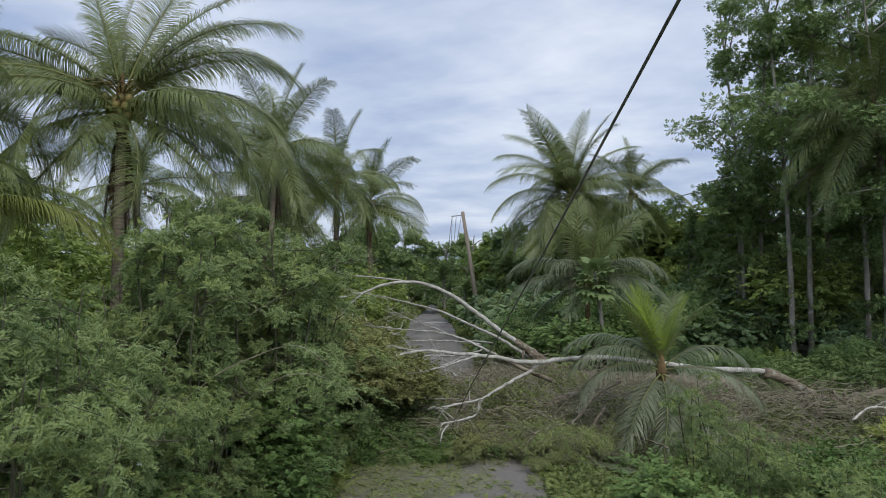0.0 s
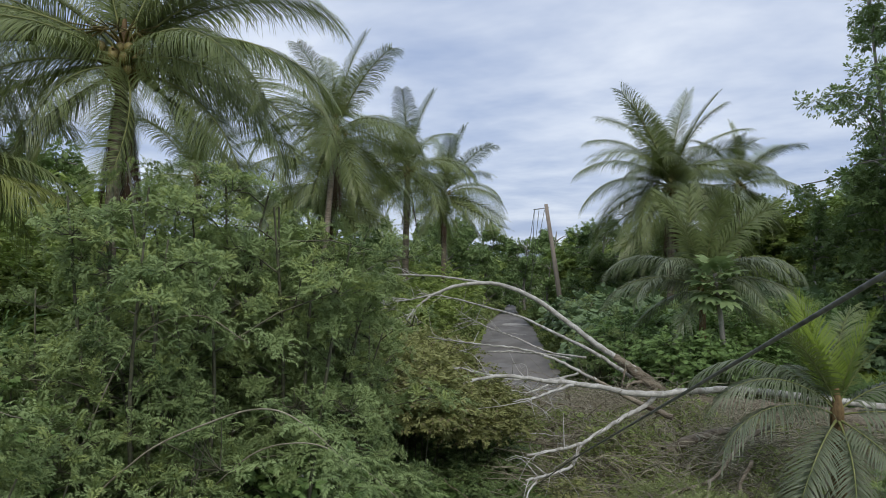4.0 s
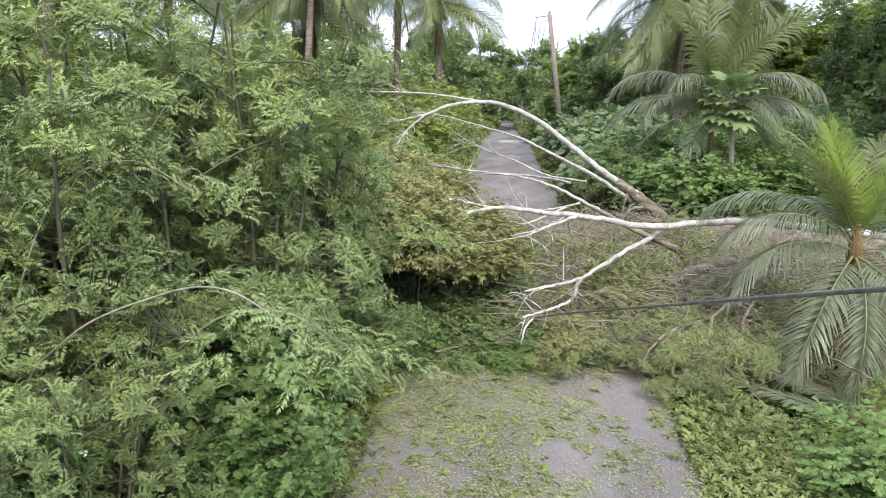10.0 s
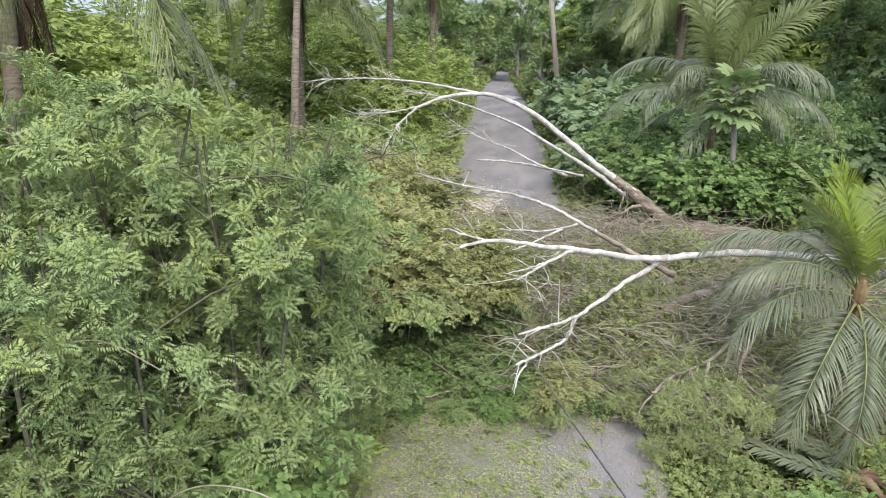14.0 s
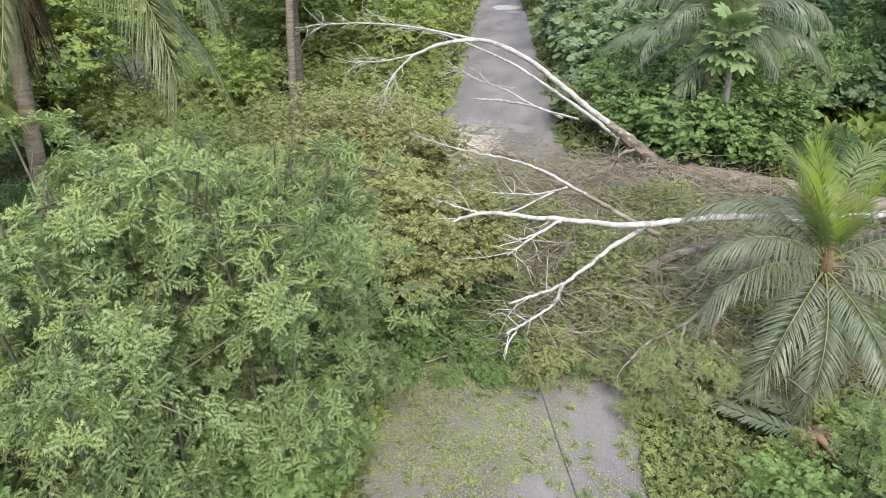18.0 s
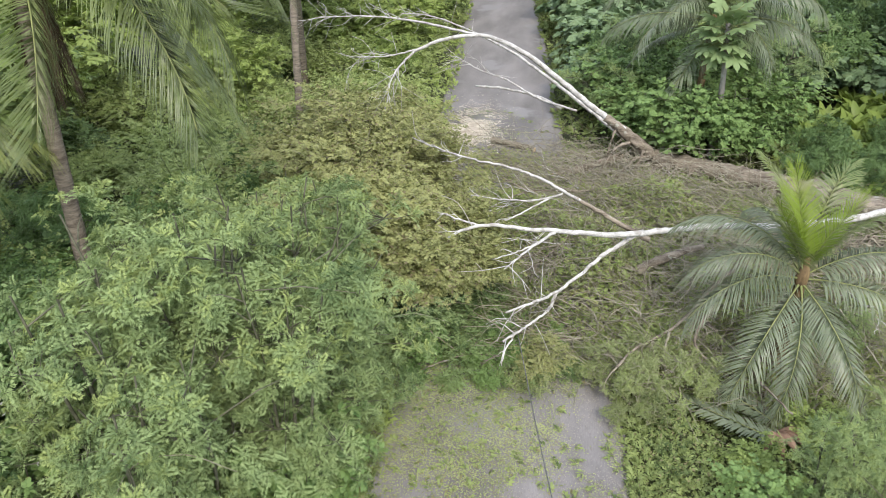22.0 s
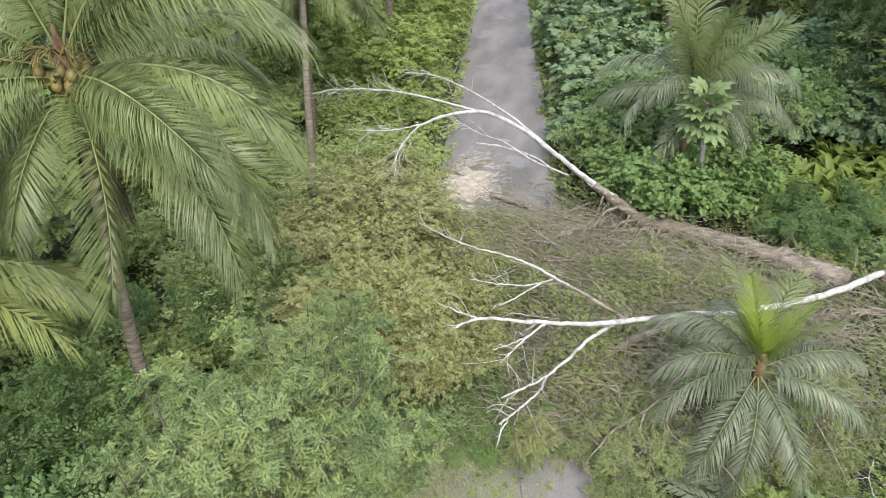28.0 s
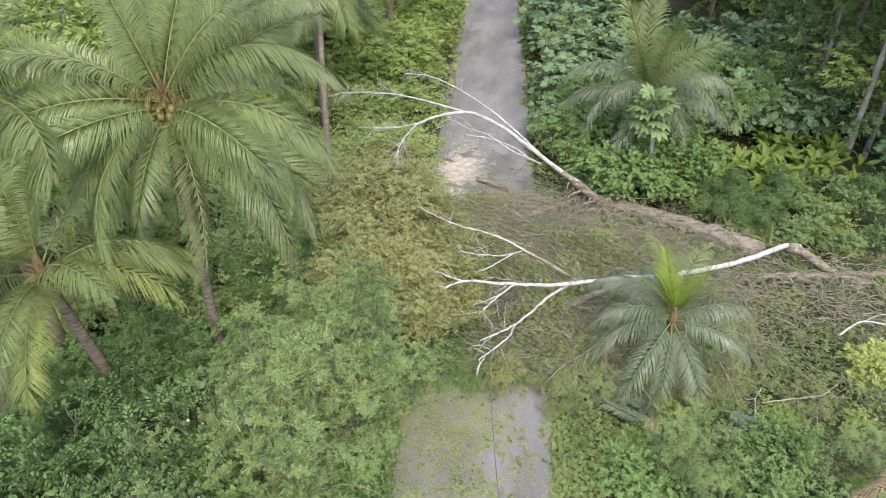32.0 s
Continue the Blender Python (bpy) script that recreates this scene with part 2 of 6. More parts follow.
M_TREE_BARK = rough_mat("grey_tree_bark", (0.13, 0.12, 0.1), (0.36, 0.34, 0.29), 3, stretch=(1, 1, 0.3), bump=0.6, spots=(0.42, 0.41, 0.36), spot_scale=4, spot_at=0.6)
M_SOIL = rough_mat("undergrowth_soil", (0.035, 0.045, 0.02), (0.12, 0.13, 0.06), 0.9, bump=0.6, fine=11)
M_ROAD = rough_mat("worn_asphalt", (0.152, 0.143, 0.132), (0.268, 0.252, 0.234), 1.1, rough=0.9, bump=0.3, fine=48, stretch=(1, 0.3, 1), spots=(0.25, 0.242, 0.23), spot_scale=0.6, spot_at=0.6)
M_PATCH = rough_mat("pale_lane_spot", (0.36, 0.34, 0.31), (0.56, 0.54, 0.5), 3, rough=0.9, bump=0.2)
M_SAWDUST = rough_mat("sawdust", (0.45, 0.39, 0.3), (0.74, 0.68, 0.56), 6, rough=0.95, bump=0.6, fine=50)
M_CUT = rough_mat("fresh_cut_wood", (0.5, 0.36, 0.2), (0.74, 0.6, 0.4), 9, bump=0.15)
M_POLE = rough_mat("weathered_pole_wood", (0.19, 0.16, 0.13), (0.4, 0.345, 0.285), 3, stretch=(1, 1, 0.15), bump=0.4)
M_CABLE = rough_mat("weathered_cable_sheath", (0.075, 0.075, 0.066), (0.19, 0.187, 0.165), 20, rough=0.42, bump=0.05)
M_STEEL = rough_mat("galvanised_steel", (0.25, 0.26, 0.27), (0.45, 0.46, 0.47), 12, rough=0.5, bump=0.05)
M_HUSK = rough_mat("reddish_brown_husk", (0.14, 0.075, 0.05), (0.36, 0.23, 0.15), 6, stretch=(1, 1, 0.3), bump=0.5)
# distance haze is painted in: pale blue-grey instead of the wood's own green
M_HILL = rough_mat("haze_tinted_hill", (0.22, 0.27, 0.3), (0.32, 0.37, 0.39), 0.02, rough=1, bump=0, fine=0.12)


# ---- mesh helpers ----
def mesh_of(name, groups, smooth=False):
    """One mesh out of (vertices, faces, material) groups; faces is an (n, 3) or (n, 4) array."""
    me = bpy.data.meshes.new(name)
    vs, loops, totals, mats, slots, base = [], [], [], [], [], 0
    for v, f, m in groups:
        v, f = np.asarray(v, np.float32).reshape(-1, 3), np.asarray(f, np.int32)
        if not len(f):
            continue
        if m not in slots:
            slots.append(m)
        vs.append(v)
        loops.append((f + base).ravel())
        totals.append(np.full(len(f), f.shape[1], np.int32))
        mats.append(np.full(len(f), slots.index(m), np.int32))
        base += len(v)
    v, lo, to, mi = np.concatenate(vs), np.concatenate(loops), np.concatenate(totals), np.concatenate(mats)
    me.vertices.add(len(v))
    me.vertices.foreach_set("co", v.ravel())
    me.loops.add(len(lo))
    me.loops.foreach_set("vertex_index", lo)
    me.polygons.add(len(to))
    me.polygons.foreach_set("loop_start", np.concatenate([[0], np.cumsum(to)[:-1]]).astype(np.int32))
    me.polygons.foreach_set("loop_total", to)
    me.polygons.foreach_set("material_index", mi)
    if smooth:
        me.polygons.foreach_set("use_smooth", np.ones(len(to), bool))
    for m in slots:
        me.materials.append(m)
    me.update(calc_edges=True)
    me.validate()
    return me


def piece(name, me, parent=None, label="", m=None):
    """A mesh object, under a thing or a part when one is given."""
    ob = new(name, me)
    if parent is not None:
        ob.parent = parent
    if m is not None:
        ob.matrix_basis = m
    if label:
        ob["label"] = label
    return ob


def thing(name, label, category, m=None, group="", kind=""):
    ob = new(name)
    ob.empty_display_size = 0.2
    if m is not None:
        ob.matrix_basis = m
    return tagged(ob, label, category, group, kind)


def smooth_line(pts, n=6):
    """Catmull-Rom through the points, n steps a span."""
    p = np.asarray(pts, float)
    p = np.vstack([2 * p[0] - p[1], p, 2 * p[-1] - p[-2]])
    out = []
    for i in range(1, len(p) - 2):
        for k in range(n):
            u = k / n
            out.append(0.5 * (2 * p[i] + (p[i + 1] - p[i - 1]) * u + (2 * p[i - 1] - 5 * p[i] + 4 * p[i + 1] - p[i + 2]) * u * u
                              + (3 * p[i] - p[i - 1] - 3 * p[i + 1] + p[i + 2]) * u ** 3))
    out.append(p[-2])
    return np.array(out)


def tube(pts, radii, sides=6, rng=None, rough=0.0, cap=True):
    """Vertices and quads of a tapering tube along the points."""
    p = np.asarray(pts, float)
    r = np.asarray(radii, float) * np.ones(len(p))
    t = np.gradient(p, axis=0)
    t /= np.linalg.norm(t, axis=1)[:, None] + 1e-9
    ref = np.array([0.0, 0, 1]) if abs(t[0][2]) < 0.9 else np.array([1.0, 0, 0])
    a = np.cross(t, ref)
    a /= np.linalg.norm(a, axis=1)[:, None] + 1e-9
    b = np.cross(t, a)
    ang = np.arange(sides) * 2 * np.pi / sides
    rr = r[:, None] * np.ones(sides)
    if rng is not None and rough:
        rr = rr * (1 + rng.normal(0, rough, rr.shape))
    v = p[:, None] + rr[..., None] * (np.cos(ang)[None, :, None] * a[:, None] + np.sin(ang)[None, :, None] * b[:, None])
    f = []
    k = len(p)
    i, j = np.meshgrid(np.arange(k - 1), np.arange(sides), indexing="ij")
    i, j = i.ravel(), j.ravel()
    f = np.stack([i * sides + j, i * sides + (j + 1) % sides, (i + 1) * sides + (j + 1) % sides, (i + 1) * sides + j], 1)
    v = v.reshape(-1, 3)
    if cap:
        c = np.array([p[0], p[-1]])
        n0 = len(v)
        v = np.vstack([v, c])
        jj = np.arange(0, sides, 2)
        f0 = np.stack([np.full(len(jj), n0), (jj + 2) % sides, (jj + 1) % sides, jj], 1)
        e = (k - 1) * sides
        f1 = np.stack([np.full(len(jj), n0 + 1), e + jj, e + (jj + 1) % sides, e + (jj + 2) % sides], 1)
        f = np.vstack([f, f0, f1]) if sides % 2 == 0 else f
    return v, f


def joined(parts):
    vs, fs, b = [], [], 0
    for v, f in parts:
        vs.append(v)
        fs.append(np.asarray(f) + b)
        b += len(v)
    return np.vstack(vs), np.vstack(fs)


def frames_of(x, up=None, rng=None):
    """Rotation matrices whose first axis is x, third near up."""
    x = x / (np.linalg.norm(x, axis=1)[:, None] + 1e-9)
    up = np.tile([0.0, 0, 1], (len(x), 1)) if up is None else up
    y = np.cross(up, x)
    y /= np.linalg.norm(y, axis=1)[:, None] + 1e-9
    z = np.cross(x, y)
    return np.stack([x, y, z], 2)


def strewn(tv, tf, rot, pos, size):
    """A template laid down at every pose."""
    k, n = len(pos), len(tv)
    v = np.einsum("kij,nj->kni", rot, tv) * np.asarray(size).reshape(-1, 1, 1) + pos[:, None]
    f = tf[None] + (np.arange(k) * n)[:, None, None]
    return v.reshape(-1, 3), f.reshape(-1, tf.shape[1])


def leaf_sprig(rng, count=4, width=0.46, round_leaf=False):
    """A twig end with alternate oval leaves, one unit long."""
    vs, fs, b = [], [], 0
    for i in range(count):
        s = 1 if i % 2 else -1
        a = (0.9 - 0.12 * i) * s if i < count - 1 else 0.0
        lv = np.array([[0, 0, 0], [0.5, width / 2, 0.05], [1, 0, -0.14], [0.5, -width / 2, 0.05]]) * (0.55 + 0.1 * rng.random())
        lf = np.array([[0, 1, 2], [0, 2, 3]])
        if round_leaf:
            lv = np.array([[0, 0, 0], [0.28, width * 0.42, 0.04], [0.66, width * 0.4, 0.0], [1, 0, -0.16], [0.66, -width * 0.4, 0.0], [0.28, -width * 0.42, 0.04]]) * (0.5 + 0.15 * rng.random())
            lf = np.array([[0, 1, 5], [1, 2, 5], [2, 4, 5], [2, 3, 4]])
        c, sn = np.cos(a), np.sin(a)
        tilt = rng.normal(0, 0.35)
        ct, st = np.cos(tilt), np.sin(tilt)
        r = np.array([[c, -sn, 0], [sn, c, 0], [0, 0, 1]]) @ np.array([[1, 0, 0], [0, ct, -st], [0, st, ct]])
        vs.append(lv @ r.T + [0.5 * i / count, 0, -0.05 * i / count + rng.normal(0, 0.03)])
        fs.append(lf + b)
        b += len(lv)
    return np.vstack(vs), np.vstack(fs)


def leaf_plume(rng, pairs=7, leaflet=0.2, width=0.36, spread=1.2, droop=0.3):
    """A pinnate leaf, one unit long: blunt oval leaflets in pairs on one arched rib, all of a piece."""
    us = [(i + 0.9) / (pairs + 0.4) for i in range(pairs)]
    node = [np.array([u, 0.0, 0.16 * math.sin(math.pi * u * 0.9) - droop * u * u]) for u in us]
    v, f = [np.zeros(3)] + node, []
    for i in range(pairs):
        b = len(v)
        v.append(v[i] + [0.0, 0.012, 0.0])
        f.append((i, i + 1, b))
    ends = [(k, s_) for k in range(pairs) for s_ in (1, -1)] + [(pairs - 1, 0)]
    for k, s_ in ends:
        u = us[k]
        a = s_ * (spread - 0.5 * u) + rng.normal(0, 0.1)
        ln = leaflet * (0.65 + 0.5 * math.sin(math.pi * (0.15 + 0.7 * u))) * rng.uniform(0.85, 1.12)
        d = np.array([math.cos(a), math.sin(a), -0.16 - 0.25 * u + rng.normal(0, 0.12)])
        w = np.array([-math.sin(a), math.cos(a), rng.normal(0, 0.25)]) * ln * width * 0.5
        o, b = node[k], len(v)
        v += [o + d * ln * 0.5 + w, o + d * ln - [0, 0, 0.03], o + d * ln * 0.5 - w]
        f += [(k + 1, b, b + 2), (b, b + 1, b + 2)]
    return np.array(v), np.array(f)


rng = np.random.default_rng(7)
T_SPRIG = [leaf_sprig(rng) for _ in range(3)]
T_PLUME = [leaf_plume(rng, 7, 0.21, 0.36, 1.2, 0.16) for _ in range(3)]
T_SOFT = [leaf_plume(rng, 8, 0.29, 0.29, 1.3, 0.2) for _ in range(3)]
T_BIG = [leaf_plume(rng, 5, 0.27, 0.46, 1.15, 0.4) for _ in range(3)]
T_ROUND = [leaf_sprig(rng, 5, 0.6, True) for _ in range(3)]


# ---- road line ----
def road_x(y):
    """The road's middle at y: straight, then a slow bend to the right."""
    return 0.93 - 0.139 * (y - 11.5) + 0.0006 * max(0.0, y - 53) ** 2


ROAD_HALF = 1.85


def lane_half(y):
    """Half the lane's open width: the verges close in far off."""
    return ROAD_HALF - 1.05 * step_up((y - 44) / 32)


def step_up(u):
    u = min(1.0, max(0.0, u))
    return u * u * (3 - 2 * u)


def dip(x, y):
    """The verge falls away beside the lane, under the young palm."""
    return -0.55 * step_up((x - road_x(y) - ROAD_HALF - 0.3) / 1.7) * step_up((y - 7.5) / 3) * (1 - step_up((y - 16.5) / 3))


# ---- ground, road, hills ----
def lerp_list(breaks):
    out = []
    for (a, n), (b, _) in zip(breaks[:-1], breaks[1:]):
        out += [a + (b - a) * i / n for i in range(n)]
    return np.array(out + [breaks[-1][0]])


gx = lerp_list([(-1500, 6), (-200, 12), (-40, 24), (-14, 60), (20, 24), (50, 10), (200, 6), (1500, 0)])
gy = lerp_list([(-400, 8), (-30, 10), (0, 90), (45, 20), (110, 16), (400, 8), (2500, 0)])
X, Y = np.meshgrid(gx, gy, indexing="ij")
Z = np.zeros_like(X)
for i in range(X.shape[0]):
    for j in range(X.shape[1]):
        d = abs(X[i, j] - road_x(Y[i, j])) - ROAD_HALF
        lump = 0.16 * noise.noise((X[i, j] * 0.35, Y[i, j] * 0.35, 0)) + 0.07 * noise.noise((X[i, j] * 1.3, Y[i, j] * 1.3, 4))
        Z[i, j] = -0.07 + (lump - 0.06) * min(1.0, max(0.0, d / 1.5)) if abs(X[i, j]) < 60 else -0.07
        Z[i, j] += dip(X[i, j], Y[i, j])
ni, nj = X.shape
ii, jj = np.meshgrid(np.arange(ni - 1), np.arange(nj - 1), indexing="ij")
ii, jj = ii.ravel(), jj.ravel()
gf = np.stack([ii * nj + jj, (ii + 1) * nj + jj, (ii + 1) * nj + jj + 1, ii * nj + jj + 1], 1)
ground = piece("ground", mesh_of("ground", [(np.stack([X, Y, Z], 2).reshape(-1, 3), gf, M_SOIL)], True))
tagged(ground, "dark damp soil under dense tropical undergrowth", "ground", kind="structure")

ry = np.concatenate([np.arange(-30, 60, 0.5), np.arange(60, 190, 2.0)])
prof = [(-1.0, -0.12), (-1.0, -0.02), (-0.96, 0.0), (-0.5, 0.022), (0.0, 0.03), (0.5, 0.022), (0.96, 0.0), (1.0, -0.02), (1.0, -0.12)]
rv = []
for y in ry:
    for s, z in prof:
        edge = 0.0
        if abs(s) > 0.9:
            edge = 0.1 * noise.noise((y * 0.8, 3.0 * np.sign(s), 1.0)) + 0.05 * noise.noise((y * 3.1, 5.0 * np.sign(s), 1.0))
        rv.append((road_x(y) + s * lane_half(y) + edge, y, z + 0.008 * noise.noise((s * 2, y * 0.9, 8))))
k = len(prof)
ii, jj = np.meshgrid(np.arange(len(ry) - 1), np.arange(k - 1), indexing="ij")
ii, jj = ii.ravel(), jj.ravel()
rf = np.stack([ii * k + jj, ii * k + jj + 1, (ii + 1) * k + jj + 1, (ii + 1) * k + jj], 1)
road = piece("road", mesh_of("road", [(np.array(rv), rf, M_ROAD)], True))
tagged(road, "narrow worn grey asphalt lane littered with leaves", "road", kind="structure")


def ridge(name, dist, base, amp, seed, span=1400, lift=0.0):
    xs = np.linspace(-span, span, 160)
    top, v, f = [], [], []
    for i, x in enumerate(xs):
        h = base + amp * noise.noise((x * 0.0022, seed, 0)) + amp * 0.35 * noise.noise((x * 0.009, seed, 3)) + amp * 0.05 * noise.noise((x * 0.05, seed, 5))
        v += [(x, dist, -2), (x, dist + 40, h * 0.7), (x, dist + 160, h), (x, dist + 400, -2)]
    n = len(xs)
    for i in range(n - 1):
        for c in range(3):
            f.append((i * 4 + c, (i + 1) * 4 + c, (i + 1) * 4 + c + 1, i * 4 + c + 1))
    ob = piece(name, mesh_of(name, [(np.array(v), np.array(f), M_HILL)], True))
    return tagged(ob, "blue-green wooded hills on the horizon with distance haze in their colour", "hill", kind="structure")


# far hills; their haze is only in the material's colour
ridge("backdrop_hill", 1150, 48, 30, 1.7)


# ---- plants ----
def rand_dirs(rng, n, zmin=-1.0, zmax=1.0):
    z = rng.uniform(zmin, zmax, n)
    a = rng.uniform(0, 2 * np.pi, n)
    r = np.sqrt(1 - z * z)
    return np.stack([r * np.cos(a), r * np.sin(a), z], 1)


def shrub(name, label, seed, height, radius, stems, lobes, sprays, per, leaf, leaf_size, mat, spray_len=0.6, droop=0.25, bark=None, low=0.25, flat=0.6, tip=None, lobe=(0.26, 0.46), start=0.45, face=0.5):
    """A bush: curved stems that fork into lobes, and every lobe a cloud of leafy sprays."""
    rng = np.random.default_rng(seed)
    root = thing(name, label, "shrub")
    wood, cen, rad = [], [], []
    for i in range(stems):
        a = rng.uniform(0, 2 * np.pi)
        out = radius * rng.uniform(0.25, 0.75)
        top = np.array([np.cos(a) * out, np.sin(a) * out, height * rng.uniform(0.7, 0.95)])
        base = np.array([np.cos(a), np.sin(a), 0]) * radius * 0.12
        mid = base * 0.5 + top * 0.5 + np.array([rng.normal(0, 0.12), rng.normal(0, 0.12), height * 0.1])
        line = smooth_line([base - [0, 0, 0.15], mid, top], 5)
        wood.append(tube(line, np.linspace(0.0125, 0.004, len(line)) * (height / 3.5 + 0.4), 5))
        for _ in range(lobes):
            s = rng.uniform(start, 1.0)
            p = line[int(s * (len(line) - 1))]
            q = p + rand_dirs(rng, 1, -0.2, 0.6)[0] * radius * rng.uniform(0.2, 0.5)
            q[2] = max(q[2], height * low)
            wood.append(tube(np.array([p, (p + q) / 2 + [0, 0, 0.06], q]), [0.008, 0.006, 0.003], 3, cap=False))
            cen.append(q)
            rad.append(radius * rng.uniform(*lobe))
    cen, rad = np.array(cen), np.array(rad)
    pick = rng.integers(0, len(cen), sprays)
    d = rand_dirs(rng, sprays, -0.75, 1.0)
    pos = cen[pick] + d * (rad[pick] * rng.uniform(0.35, 1.0, sprays) ** 0.7)[:, None] * [1, 1, 0.72]
    pos[:, 2] = np.maximum(pos[:, 2], 0.06)
    flatd = (pos - [0, 0, height * 0.35]) * [1, 1, 0.35]
    flatd /= np.linalg.norm(flatd, axis=1)[:, None] + 1e-9
    ax = d * (1 - flat) + flatd * flat + rng.normal(0, 0.35, (sprays, 3)) * [1, 1, 0.5]
    ax /= np.linalg.norm(ax, axis=1)[:, None]
    sl = spray_len * rng.uniform(0.6, 1.25, sprays)
    tw = [tube(np.array([cen[pick[i]] * 0.35 + pos[i] * 0.65, pos[i] + ax[i] * sl[i] * 0.8]), [0.004, 0.002], 3, cap=False) for i in range(0, sprays, 7)]
    lp, ld = [], []
    for j in range(per):
        u = (j + rng.uniform(0, 0.8, sprays)) / per
        side = (1 if j % 2 else -1) * rng.uniform(0.5, 1.15, sprays)
        h = np.cross(ax, [0, 0, 1.0])
        h /= np.linalg.norm(h, axis=1)[:, None] + 1e-9
        q = pos + ax * (u * sl)[:, None] - np.array([0, 0, 1]) * (droop * sl * u * u)[:, None]
        dd = ax * 0.75 + h * side[:, None] + rng.normal(0, 0.2, (sprays, 3)) - [0, 0, droop * 0.6]
        lp.append(q)
        ld.append(dd)
    lp, ld = np.concatenate(lp), np.concatenate(ld)
    up = np.tile([0.0, 0, 1], (len(lp), 1)) + np.tile(flatd, (per, 1)) * face + rng.normal(0, 0.35, (len(lp), 3))
    rot = frames_of(ld, up)
    groups = []
    for t in range(len(leaf)):
        sel = np.arange(len(lp)) % len(leaf) == t
        v, f = strewn(leaf[t][0], leaf[t][1], rot[sel], lp[sel], leaf_size * rng.uniform(0.65, 1.25, sel.sum()))
        groups.append((v, f, mat))
    if tip is not None:
        high = np.repeat(pos[:, 2][None], per, 0).ravel()
        young = (high > np.quantile(pos[:, 2], 0.5)) & (np.tile(d[:, 2] > 0.45, per)) & (np.tile(rng.random(sprays) < 0.6, per))
        groups = []
        for t in range(len(leaf)):
            for sel, mt in (((np.arange(len(lp)) % len(leaf) == t) & ~young, mat), ((np.arange(len(lp)) % len(leaf) == t) & young, tip)):
                if sel.any():
                    v, f = strewn(leaf[t][0], leaf[t][1], rot[sel], lp[sel], leaf_size * rng.uniform(0.65, 1.25, sel.sum()))
                    groups.append((v, f, mt))
    wv, wf = joined(wood)
    tv, tf = joined(tw)
    piece("framework", mesh_of(name + "_stems", [(wv, wf, bark or M_STEM), (tv, tf, bark or M_STEM)]), root)
    piece("foliage", mesh_of(name + "_foliage", groups), root)
    return root


def plume_shrub(name, label, seed, height, radius, stems, lobes, shoots, leaves, leaf, leaf_size, mat, tip=None, bark=None, low=0.25, lobe=(0.2, 0.3), start=0.3, rise=1.15):
    """A bush of many shoots: each one ends in a rosette of arching pinnate leaves, the innermost young and paler."""
    rng = np.random.default_rng(seed)
    root = thing(name, label, "shrub")
    wood, cen, rad = [], [], []
    for i in range(stems):
        a = rng.uniform(0, 2 * np.pi)
        out = radius * rng.uniform(0.25, 0.8)
        top = np.array([np.cos(a) * out, np.sin(a) * out, height * rng.uniform(0.72, 0.97)])
        base = np.array([np.cos(a), np.sin(a), 0]) * radius * 0.12
        mid = base * 0.5 + top * 0.5 + np.array([rng.normal(0, 0.12), rng.normal(0, 0.12), height * 0.1])
        line = smooth_line([base - [0, 0, 0.15], mid, top], 5)
        wood.append(tube(line, np.linspace(0.016, 0.005, len(line)) * (height / 3.5 + 0.4), 5))
        for k in range(lobes):
            s = start + (1 - start) * (k + rng.uniform(0.2, 1.0)) / lobes
            p = line[int(s * (len(line) - 1))]
            q = p + rand_dirs(rng, 1, -0.15, 0.5)[0] * radius * rng.uniform(0.25, 0.65)
            q[2] = max(q[2], height * low)
            wood.append(tube(np.array([p, (p + q) / 2 + [0, 0, 0.06], q]), [0.009, 0.007, 0.004], 4, cap=False))
            cen.append(q)
            rad.append(radius * rng.uniform(*lobe))
    cen, rad = np.array(cen), np.array(rad)
    pick = np.arange(shoots) % len(cen)
    d = rand_dirs(rng, shoots, -0.2, 1.0)
    pos = cen[pick] + d * (rad[pick] * rng.uniform(0.72, 1.0, shoots))[:, None] * [1, 1, 0.8]
    pos[:, 2] = np.maximum(pos[:, 2], 0.1)
    outw = pos * [1, 1, 0]
    outw /= np.linalg.norm(outw, axis=1)[:, None] + 1e-9
    ax = d * 0.95 + outw * 0.3 + np.array([0, 0, rise * 0.7]) + rng.normal(0, 0.22, (shoots, 3))
    ax /= np.linalg.norm(ax, axis=1)[:, None]
    tw = [tube(np.array([cen[pick[i]], (cen[pick[i]] + pos[i]) / 2 - ax[i] * 0.05, pos[i]]), [0.005, 0.004, 0.003], 3, cap=False) for i in range(0, shoots, 2)]
    side = np.cross(ax, rand_dirs(rng, shoots))
    side /= np.linalg.norm(side, axis=1)[:, None] + 1e-9
    third = np.cross(ax, side)
    size = leaf_size * rng.uniform(0.75, 1.2, shoots)
    lp, ld, up, ls, young = [], [], [], [], []
    fresh = rng.random(len(cen)) < 0.5
    for j in range(leaves):
        u = j / max(1, leaves - 1)
        az = j * 2.4 + rng.normal(0, 0.3, shoots)
        tl = 0.5 + 0.85 * u + rng.normal(0, 0.14, shoots)
        perp = side * np.cos(az)[:, None] + third * np.sin(az)[:, None]
        ld.append(ax * np.cos(tl)[:, None] + perp * np.sin(tl)[:, None])
        up.append(ax + rng.normal(0, 0.2, (shoots, 3)))
        lp.append(pos - ax * (0.3 * u * size)[:, None])
        ls.append(size * (0.6 + 0.45 * min(1.0, 2 * u)))
        young.append(fresh[pick] & (d[:, 2] > 0.1) & (rng.random(shoots) < 0.9 - 0.9 * u))
